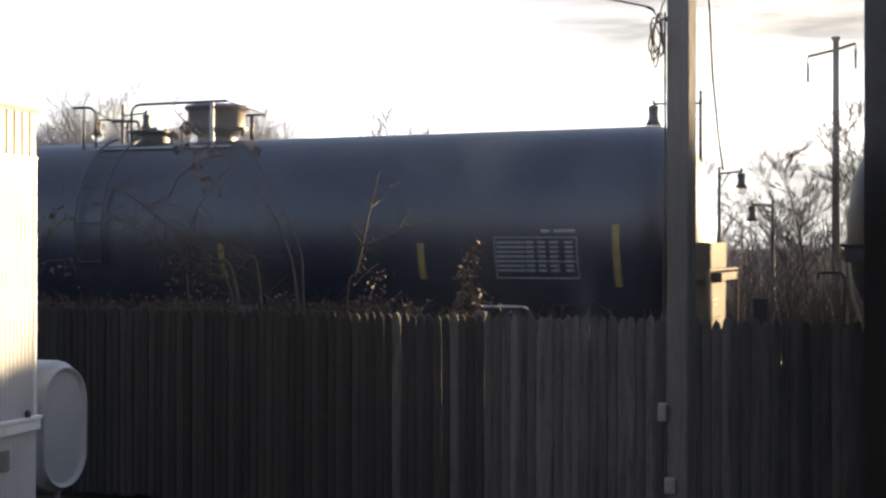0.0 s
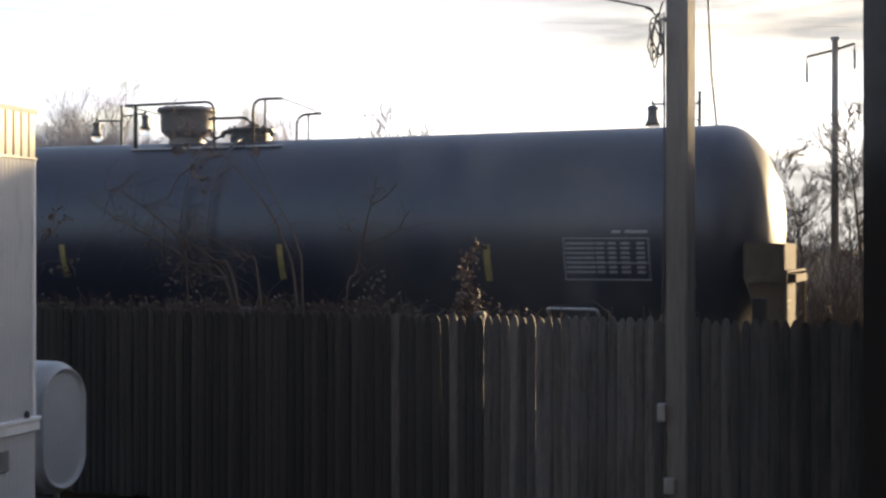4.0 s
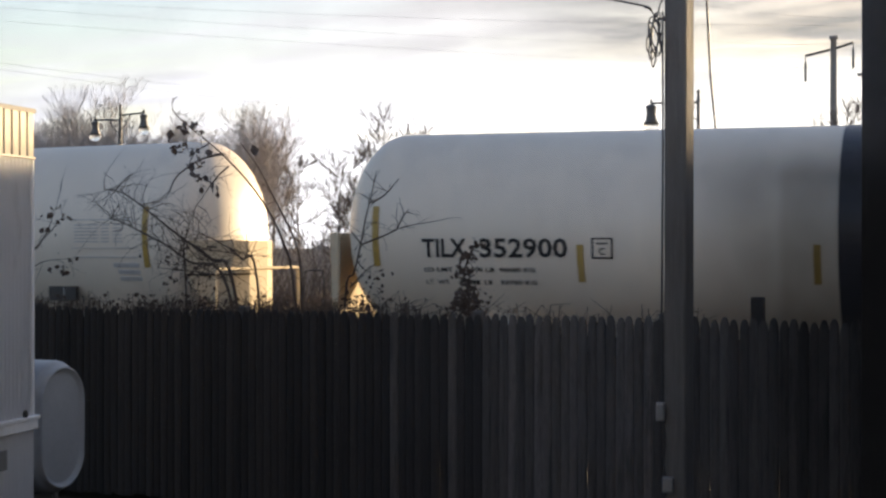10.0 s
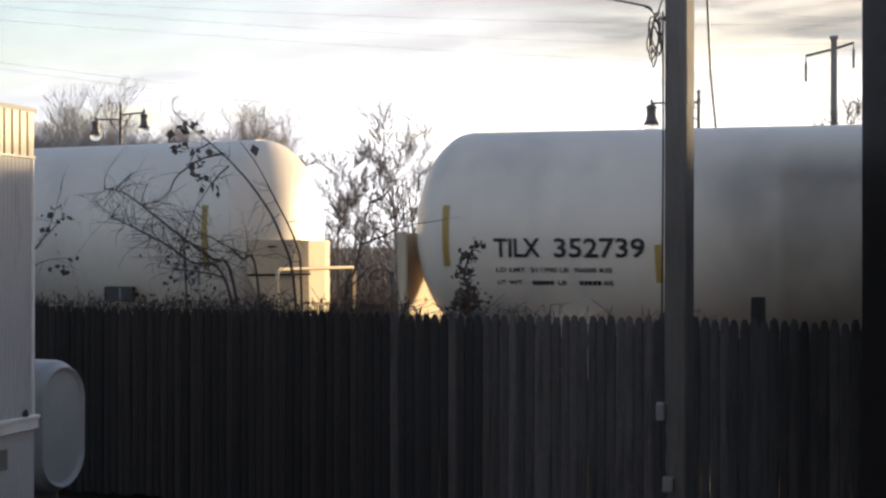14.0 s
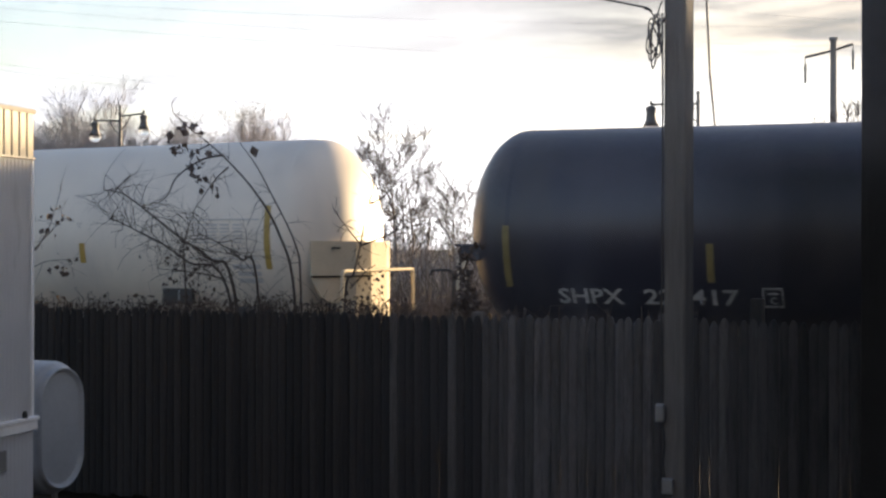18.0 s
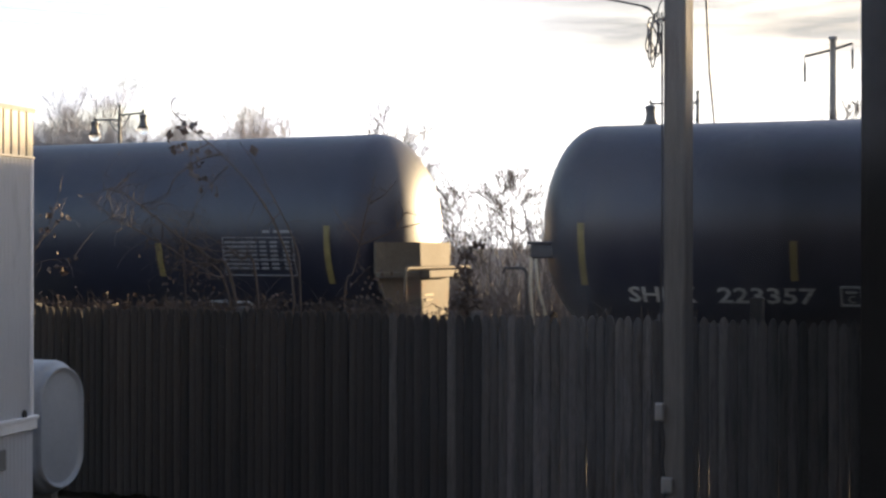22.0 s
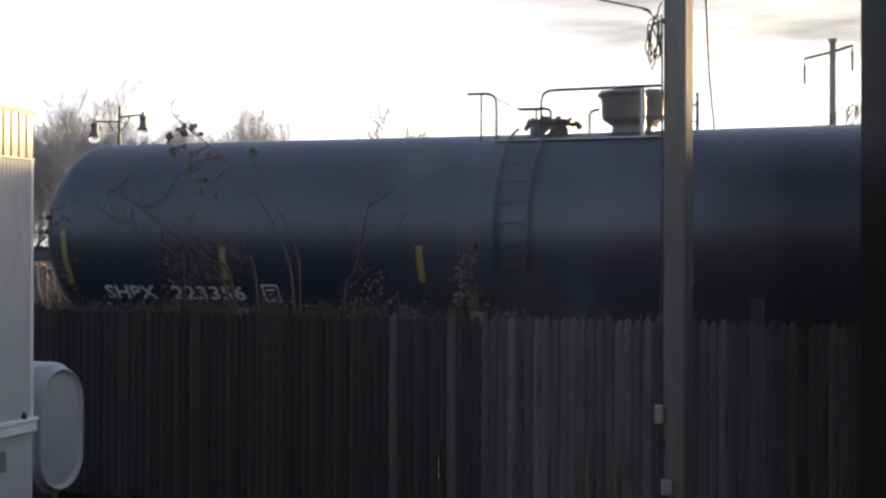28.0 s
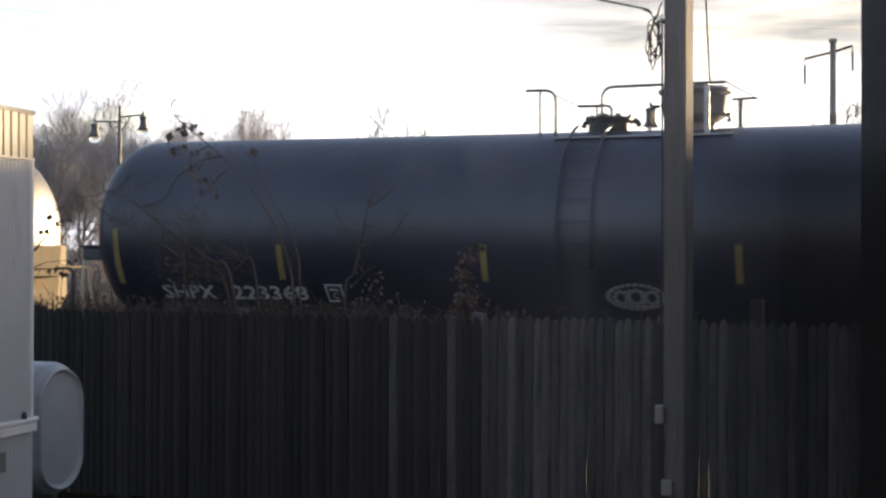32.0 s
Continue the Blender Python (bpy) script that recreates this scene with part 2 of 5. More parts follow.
SHRUB_BARK = mat("dark_shrub_bark", (0.075, 0.056, 0.046), 0.85, var=0.35, size=4, grain=40, bump=0.1)
LEAF = mat("dry_brown_leaf", (0.075, 0.05, 0.038), 0.75, var=0.4, size=8, grain=60, bump=0.1)
DIRT = mat("bare_dirt_ground", (0.05, 0.041, 0.032), 0.95, var=0.4, size=0.7, grain=12, bump=0.3, stain=(0.042, 0.044, 0.026), stain_at=0.55)
BALLAST = mat("grey_ballast_stone", (0.12, 0.112, 0.105), 0.95, var=0.55, size=6, grain=22, bump=1.0)
BLACK_PAINT.node_tree.nodes["Principled BSDF"].inputs["Specular IOR Level"].default_value = 0.62
for matt in (SHIELD_RUST, SOOT):
    matt.node_tree.nodes["Principled BSDF"].inputs["Specular IOR Level"].default_value = 0.0
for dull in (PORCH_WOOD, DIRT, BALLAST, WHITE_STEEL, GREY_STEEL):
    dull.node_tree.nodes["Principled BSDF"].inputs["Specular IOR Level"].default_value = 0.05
LAMP_GLASS = mat("frosted_lamp_glass", (0.97, 0.96, 0.94), 0.5, var=0.03, bump=0.0)
LAMP_GLASS.node_tree.nodes["Principled BSDF"].inputs["Transmission Weight"].default_value = 1.0
LAMP_GLASS.node_tree.nodes["Principled BSDF"].inputs["IOR"].default_value = 1.15
DARK_BRICK = mat("dark_brown_brick", (0.085, 0.06, 0.05), 0.9, var=0.25, size=3, grain=20, bump=0.2)
WALL_PLAIN = mat("dull_wall_siding", (0.3, 0.29, 0.28), 0.8, var=0.12, size=2, grain=20, bump=0.1)


# ---- shape helpers ----
def mesh_of(bm, name, material, smooth=False):
    me = bpy.data.meshes.new(name)
    bm.to_mesh(me)
    bm.free()
    me.materials.append(material)
    if smooth:
        for p in me.polygons:
            p.use_smooth = True
    return me


def part(name, bm, material, parent, label="", smooth=False, at=None, kind=""):
    """One mesh object under a thing or a part. bm: a bmesh, or a mesh that alike parts share."""
    me = mesh_of(bm, name, material, smooth) if isinstance(bm, bmesh.types.BMesh) else bm
    ob = new(name, me)
    ob.parent = parent
    if at is not None:
        ob.matrix_basis = at
    return tagged(ob, label, kind=kind)


def thing(name, m, label, category, group="", kind=""):
    ob = new(name)
    ob.empty_display_size = 0.2
    ob.matrix_basis = m
    return tagged(ob, label, category, group, kind)


def solid(name, bm, material, m, label, category, group="", kind="", smooth=False):
    ob = new(name, mesh_of(bm, name, material, smooth))
    ob.matrix_basis = m
    return tagged(ob, label, category, group, kind)


def box(bm, x0, x1, y0, y1, z0, z1, bevel=0.0, m=None):
    r = bmesh.ops.create_cube(bm, size=1.0)
    vs = r["verts"]
    for v in vs:
        v.co = Vector(((x0 + x1) / 2 + v.co.x * (x1 - x0), (y0 + y1) / 2 + v.co.y * (y1 - y0), (z0 + z1) / 2 + v.co.z * (z1 - z0)))
    if m is not None:
        for v in vs:
            v.co = m @ v.co
    if bevel:
        edges = list({e for v in vs for e in v.link_edges})
        bmesh.ops.bevel(bm, geom=edges, offset=bevel, segments=2, affect="EDGES", profile=0.5)
    return bm


def tube(bm, pts, radius, seg=8, caps=True):
    """A round bar along pts; radius: one number, or one for each point."""
    pts = [Vector(p) for p in pts]
    rad = radius if isinstance(radius, (list, tuple)) else [radius] * len(pts)
    side = None
    rings = []
    for i, p in enumerate(pts):
        d = (pts[min(i + 1, len(pts) - 1)] - pts[max(i - 1, 0)]).normalized()
        if side is None:
            side = d.cross(Vector((0, 0, 1)) if abs(d.z) < 0.9 else Vector((1, 0, 0))).normalized()
        else:
            side = (side - d * side.dot(d)).normalized()
        other = d.cross(side)
        rings.append([bm.verts.new(p + (side * math.cos(a) + other * math.sin(a)) * rad[i])
                      for a in (2 * math.pi * k / seg for k in range(seg))])
    for a, b in zip(rings, rings[1:]):
        for k in range(seg):
            bm.faces.new((a[k], a[(k + 1) % seg], b[(k + 1) % seg], b[k]))
    if caps:
        bm.faces.new(rings[0][::-1])
        bm.faces.new(rings[-1])
    return bm


def rounded(pts, r=0.12, steps=4):
    """The line pts with its corners rounded."""
    pts = [Vector(p) for p in pts]
    res = [pts[0]]
    for a, b, c in zip(pts, pts[1:], pts[2:]):
        u, w = (a - b), (c - b)
        k = min(r, u.length * 0.45, w.length * 0.45)
        p, q = b + u.normalized() * k, b + w.normalized() * k
        for i in range(steps + 1):
            s = i / steps
            res.append(p * (1 - s) ** 2 + b * 2 * s * (1 - s) + q * s * s)
    res.append(pts[-1])
    return res


def lathe(bm, profile, seg=24, m=None):
    """A body turned round z, from (radius, height) pairs."""
    m = m or Matrix()
    rings = []
    for r, h in profile:
        if r < 1e-5:
            rings.append([bm.verts.new(m @ Vector((0, 0, h)))])
        else:
            rings.append([bm.verts.new(m @ Vector((r * math.cos(2 * math.pi * k / seg), r * math.sin(2 * math.pi * k / seg), h)))
                          for k in range(seg)])
    for a, b in zip(rings, rings[1:]):
        for k in range(seg):
            j = (k + 1) % seg
            if len(a) == 1 and len(b) > 1:
                bm.faces.new((a[0], b[j], b[k]))
            elif len(b) == 1 and len(a) > 1:
                bm.faces.new((a[k], a[j], b[0]))
            elif len(a) > 1:
                bm.faces.new((a[k], a[j], b[j], b[k]))
    for ring, turn in ((rings[0], -1), (rings[-1], 1)):
        if len(ring) > 1:
            bm.faces.new(ring[::turn])
    bmesh.ops.recalc_face_normals(bm, faces=bm.faces[:])
    return bm


def bearing(deg, distance, z=0.0):
    """A place by its bearing to the right of the track's normal, from below the camera."""
    return Vector((*place(distance * math.sin(radians(deg)), distance * math.cos(radians(deg))), z))


# ---- ground, track, wall behind ----
def make_ground():
    steps = [math.copysign((abs(k) / 40) ** 3.2 * 2500 + abs(k) * 0.35, k) for k in range(-40, 41)]
    bm = bmesh.new()
    rows = []
    for gy in steps:
        row = []
        for gx in steps:
            x, y = gx, gy + 6
            h = noise.noise(Vector((x * 0.5, y * 0.5, 3))) * 0.04 if abs(y - TRACK_Y) > 2.6 and math.hypot(x, y) < 60 else -0.03
            h += LOW * min(max((y - 13.0) / 2.6, 0.0), 1.0)
            row.append(bm.verts.new((x, y, h - 0.02)))
        rows.append(row)
    for a, b in zip(rows, rows[1:]):
        for k in range(len(a) - 1):
            bm.faces.new((a[k], a[k + 1], b[k + 1], b[k]))
    solid("ground", bm, DIRT, Matrix(), "bare dirt ground with dry grass", "ground", kind="structure", smooth=True)
    bm = bmesh.new()
    sec = [(-2.4, -0.06), (-1.7, 0.05), (1.7, 0.05), (2.4, -0.06)]
    xs = [-300, -60, 60, 300]
    ring = [[bm.verts.new((x, TRACK_Y + a, b)) for a, b in sec] for x in xs]
    for a, b in zip(ring, ring[1:]):
        for k in range(3):
            bm.faces.new((a[k], b[k], b[k + 1], a[k + 1]))
    bmesh.ops.recalc_face_normals(bm, faces=bm.faces[:])
    solid("ballast_bed", bm, BALLAST, pose(0, 0, LOW), "grey crushed stone bed under the rails", "ballast", kind="structure")
    track = thing("railway_track", pose(0, TRACK_Y, LOW), "steel rails on wooden ties in grey ballast", "track", kind="structure")
    for side in (-0.7525, 0.7525):
        bm = bmesh.new()
        box(bm, -300, 300, side - 0.07, side + 0.07, 0.09, 0.11)
        box(bm, -300, 300, side - 0.01, side + 0.01, 0.11, 0.21)
        box(bm, -300, 300, side - 0.036, side + 0.036, 0.21, 0.25)
        part("rail", bm, RUST, track, "rusty steel rail")
    bm = bmesh.new()
    box(bm, -0.11, 0.11, -1.3, 1.3, -0.08, 0.09, 0.01)
    tie = mesh_of(bm, "tie", POST_WOOD)
    for k in range(-80, 61):
        part("tie", tie, POST_WOOD, track, at=pose(k * 0.52, 0, 0, rz=random.uniform(-1, 1)))
    # unseen wall behind the viewpoint; its height and span block low sky light
    bm = bmesh.new()
    box(bm, -4.5, 13, -1.2, -1.0, -0.1, 6.0)
    solid("wall_south", bm, WALL_PLAIN, Matrix(), "unseen plain dull wall behind the viewpoint, sized to cut sky light", "wall", kind="structure")
    # two unseen walls, added only to keep sky light off the right side
    bm = bmesh.new()
    box(bm, 0.6, 0.8, -1.0, 11.0, -0.1, 3.4)
    solid("wall_east", bm, DARK_BRICK, Matrix(), "unseen plain dark brown wall added to shade the yard's right side", "wall", kind="structure")
    bm = bmesh.new()
    box(bm, 0.1, 13.0, 11.0, 11.2, -0.1, 4.4)
    solid("wall_north", bm, DARK_BRICK, Matrix(), "unseen plain dark brown wall added to block sky light on the right", "wall", kind="structure")


make_ground()


# ---- tank cars ----
BEND = [0.0, 0.0]   # the shells of some cars rise a little from the middle to the ends, and hang a little lower


def rise(x):
    return BEND[0] * (math.sqrt(x * x + 0.3) - 3.8) - BEND[1]


def bent(me):
    for v in me.vertices:
        v.co.z += rise(v.co.x)
    return me


def shell_mesh(material, white):
    tail, front, depth = (7.485, -7.985, 0.76) if white else (7.54, -8.03, 0.78)
    prof = []
    for k in range(15):
        a = math.pi / 2 * k / 14
        prof.append((SHELL_R * math.sin(a), front - depth * math.cos(a)))
    for k in range(1, 40):
        prof.append((SHELL_R, front + (tail - front) * k / 40))
    prof += [(r, tail + front - h) for r, h in prof[14::-1]]
    bm = bmesh.new()
    lathe(bm, prof, 72, Matrix.Rotation(radians(90), 4, "Y"))
    return bent(mesh_of(bm, "tank_shell", material, True))


def ring_mesh(x0, x1, proud, material, name):
    bm = bmesh.new()
    r = SHELL_R
    lathe(bm, [(r - 0.01, x0)] + [(r + proud, x0 + (x1 - x0) * k / 8) for k in range(9)] + [(r - 0.01, x1)], 72, Matrix.Rotation(radians(90), 4, "Y"))
    return bent(mesh_of(bm, name, material, False))


def on_shell(bm, x0, x1, z0, z1, proud=0.008, side=-1, steps=6):
    """A thin patch that lies on the shell's flank between two heights over the axis."""
    r = SHELL_R + proud
    lift = rise(LONG * (x0 + x1) / 2)
    z0, z1 = z0 - lift, z1 - lift
    a0, a1 = math.asin(z0 / SHELL_R), math.asin(z1 / SHELL_R)
    cols = []
    for x in (x0, x1):
        cols.append([(bm.verts.new((x, side * r * math.cos(a), lift + r * math.sin(a))),
                      bm.verts.new((x, side * (SHELL_R - 0.004) * math.cos(a), lift + (SHELL_R - 0.004) * math.sin(a))))
                     for a in (a0 + (a1 - a0) * k / steps for k in range(steps + 1))])
    L, R = cols
    for k in range(steps):
        bm.faces.new((L[k][0], R[k][0], R[k + 1][0], L[k + 1][0]))
        bm.faces.new((L[k][0], L[k + 1][0], L[k + 1][1], L[k][1]))
        bm.faces.new((R[k][0], R[k][1], R[k + 1][1], R[k + 1][0]))
    bm.faces.new((L[0][0], L[0][1], R[0][1], R[0][0]))
    bm.faces.new((L[-1][0], R[-1][0], R[-1][1], L[-1][1]))
    return bm


def shell_text(words, x, z, height, wide, name, material):
    """Lettering wrapped on the flank; x: its start, z: its foot over the axis, wide: its width, or 0 for its own."""
    cu = bpy.data.curves.new(name, "FONT")
    cu.body, cu.size = words, height / 0.72
    cu.resolution_u = 2
    cu.offset = height * 0.03
    ob = new(name, cu)
    bpy.context.view_layer.update()
    me = bpy.data.meshes.new_from_object(ob.evaluated_get(bpy.context.evaluated_depsgraph_get()))
    bpy.data.objects.remove(ob)
    bpy.data.curves.remove(cu)
    co = np.array([v.co for v in me.vertices])
    k = wide / (co[:, 0].max() - co[:, 0].min()) if wide else 1.0
    x_first = co[:, 0].min()
    r = SHELL_R + 0.013
    for v in me.vertices:
        at_x = LONG * (x + (v.co.x - x_first) * k)
        a = math.asin((z - rise(at_x) + v.co.y) / SHELL_R)
        v.co = (at_x, -r * math.cos(a), rise(at_x) + r * math.sin(a))
    me.materials.clear()
    me.materials.append(material)
    return me


CACHE = {}
LONG = 1.0427   # lengths along the car, on top of the drawn ones
TRUE_LENGTH = ("shell", "weld", "dome", "valve", "wheels", "truck", "sf", "bol", "walk", "brk", "flat", "rail", "loop")


def longer(me):
    me.transform(Matrix.Scale(LONG, 4, (1, 0, 0)))
    return me


def once(key, make):
    if key not in CACHE:
        kind = key if isinstance(key, str) else key[0]
        CACHE[key] = make() if kind in TRUE_LENGTH else longer(make())
    return CACHE[key]


def box_mesh(*a, material=None, bevel=0.0, name="plate"):
    bm = bmesh.new()
    box(bm, *a, bevel=bevel)
    return mesh_of(bm, name, material)


def tube_mesh(pts, r, material, name, seg=8):
    bm = bmesh.new()
    tube(bm, pts, r, seg)
    return mesh_of(bm, name, material, True)


def dome_mesh(material, straight, reach):
    """The manway's housing: a straight drum, or a goblet on a narrow neck; reach: the radius of its rim."""
    bm = bmesh.new()
    if straight:
        prof = [(0.8, -0.08), (0.8, 0.02), (0.93, 0.03), (0.93, 0.1), (0.97, 0.12), (0.97, 0.5), (1, 0.51), (1, 0.545), (0.9, 0.565), (0.2, 0.57), (0, 0.57)]
    else:
        prof = [(0.62, -0.08), (0.59, 0.0), (0.59, 0.07), (0.7, 0.1), (0.84, 0.15), (0.88, 0.2), (0.89, 0.44), (0.96, 0.47), (1, 0.48), (1, 0.52), (0.9, 0.545), (0.2, 0.555), (0, 0.555)]
    lathe(bm, [(reach * r, h) for r, h in prof], 36)
    rim = 0.545 if straight else 0.52
    for k in range(9):
        a = 2 * math.pi * (k + 0.3) / 9
        lathe(bm, [(0.032, rim - 0.05), (0.032, rim + 0.02), (0.02, rim + 0.035), (0, rim + 0.036)], 6, Matrix.Translation(((reach - 0.06) * math.cos(a), (reach - 0.06) * math.sin(a), 0)))
    box(bm, reach * 0.86, reach * 1.02, -0.06, 0.06, 0.14, 0.2, 0.01)
    tube(bm, [(reach * 0.95, 0, 0.2), (reach * 0.95, 0, 0.1), (reach * 0.88, 0, 0.08)], 0.03, 6)
    if straight:
        for e in (-1, 1):
            box(bm, e * reach * 0.86 - 0.05, e * reach * 0.86 + 0.05, -0.32, -0.2, 0.12, 0.47, 0.01)
    me = mesh_of(bm, "dome", material, False)
    for p in me.polygons:
        p.use_smooth = abs(p.normal.z) < 0.5
    return me


def valve_mesh(material, reach):
    """A low bolted housing with valve stems, ears and a bent outlet."""
    bm = bmesh.new()
    k = reach / 0.38
    lathe(bm, [(0.33 * k, -0.08), (0.33 * k, 0.06), (0.31 * k, 0.07), (0.31 * k, 0.13), (0.38 * k, 0.14), (0.38 * k, 0.175), (0.3 * k, 0.19), (0, 0.195)], 24)
    for j in range(9):
        a = 2 * math.pi * j / 9 + 0.2
        lathe(bm, [(0.022, 0.12), (0.022, 0.2), (0.012, 0.22), (0, 0.225)], 6, Matrix.Translation((0.34 * k * math.cos(a), 0.34 * k * math.sin(a), 0)))
    lathe(bm, [(0.06, 0.1), (0.055, 0.2), (0.08, 0.21), (0.08, 0.24), (0.03, 0.26), (0, 0.265)], 10, Matrix.Translation((0.12 * k, -0.1, 0)))
    lathe(bm, [(0.05, 0.1), (0.045, 0.19), (0.02, 0.24), (0, 0.245)], 8, Matrix.Translation((-0.14 * k, 0.06, 0)))
    for e in (-1, 1):
        tube(bm, rounded([(e * 0.26 * k, -0.1, 0.12), (e * 0.4 * k, -0.12, 0.15), (e * 0.46 * k, -0.12, 0.06)], 0.06), 0.04, 8)
    return mesh_of(bm, "valve", material, False)


def wheelset_mesh():
    bm = bmesh.new()
    turn = Matrix.Rotation(radians(90), 4, "X")
    tube(bm, [(0, -0.95, 0), (0, 0.95, 0)], 0.075, 12)
    for s in (-1, 1):
        m = Matrix.Translation((0, s * 0.76, 0)) @ turn @ (Matrix.Rotation(math.pi, 4, "X") if s < 0 else Matrix())
        lathe(bm, [(0.1, -0.07), (0.12, -0.03), (0.32, -0.02), (0.36, -0.06), (0.42, -0.06), (0.43, 0.05), (0.455, 0.055), (0.455, 0.075),
                   (0.36, 0.07), (0.32, 0.02), (0.12, 0.04), (0.1, 0.08)], 24, m)
    return mesh_of(bm, "wheelset", DARK_STEEL, False)


def truck_frame_mesh(s):
    bm = bmesh.new()
    y0, y1 = s * 0.98 - 0.07, s * 0.98 + 0.07
    box(bm, -1.2, 1.2, y0, y1, 0.48, 0.62, 0.03)
    box(bm, -0.9, 0.9, y0, y1, 0.2, 0.34, 0.03)
    for k in (-1, 1):
        box(bm, k * 0.55 - 0.08, k * 0.55 + 0.08, y0, y1, 0.3, 0.52)
        box(bm, k * 0.9 - 0.16, k * 0.9 + 0.16, y0 - 0.03, y1 + 0.03, 0.36, 0.6, 0.03)
        for j in (-0.14, 0.0, 0.14):
            tube(bm, [(j, s * 0.98, 0.32), (j, s * 0.98, 0.5)], 0.05, 8)
    return mesh_of(bm, "side_frame", RUST)


def shield_mesh(s, white, material):
    """The folded plate that guards the lower half of a head: a flat front and two wings bent back."""
    bm = bmesh.new()
    if s > 0:
        top, front, fold, back, out = (-0.1, 8.056, 0.3, 7.57, 1.26) if white else (-0.16, 8.06, 0.62, 7.68, 1.3)
    else:
        top, front, fold, back, out = 0.0, 8.48, 1.0, 8.3, 1.15
    low = -1.35
    thin = 0.9 if white else 0.8
    plates = [[(front, -fold, top), (front, fold, top), (front, fold * thin, low), (front, -fold * thin, low)]]
    for side in (-1, 1):
        if white and s > 0:
            mid = (7.966, 0.62)
            plates.append([(front, side * fold, top), (mid[0], side * mid[1], top), (mid[0], side * mid[1], low + 0.1), (front, side * fold * 0.9, low)])
            plates.append([(mid[0], side * mid[1], top), (back, side * out, top), (back, side * out, -0.6), (back + 0.1, side * (out - 0.12), -0.9), (mid[0], side * mid[1], low + 0.1)])
        else:
            plates.append([(front, side * fold, top), (back, side * out, top), (back, side * out, -0.92 if white else -0.6), (back + 0.1, side * (out - 0.12), -1.3 if white else -0.98), (front, side * fold * thin, low)])
    for pts in plates:
        p = [bm.verts.new((s * a, b, c)) for a, b, c in pts]
        f = bm.faces.new(p)
        f.normal_update()
        n = f.normal * (0.03 if f.normal.x * s < 0 else -0.03)
        q = [bm.verts.new(v.co + n) for v in p]
        bm.faces.new(q[::-1])
        for k in range(len(p)):
            j = (k + 1) % len(p)
            bm.faces.new((p[k], q[k], q[j], p[j]))
    bmesh.ops.recalc_face_normals(bm, faces=bm.faces[:])
    return mesh_of(bm, "head_shield", material)


def bars_mesh(rows, name, material):
    """Printed lines too small to read: plain bars, from (x0, x1, z0, z1)."""
    bm = bmesh.new()
    for r in rows:
        on_shell(bm, *r, proud=0.014, steps=2)
    return mesh_of(bm, name, material)


# slack in the couplings, and how high each body rides
RIDE = [(0, 0.03), (0, 0.02), (0, 0), (0.03, 0), (0.09, 0), (0.03, 0.03), (0.1, 0.05), (0.05, 0.015), (0, 0.03)]

# how far the top fittings are shifted along each car
FITTINGS = [0.27, 0.0, 0.0, 0.0, 0.0, 0.13, 0.0, 0.11, 0.05]


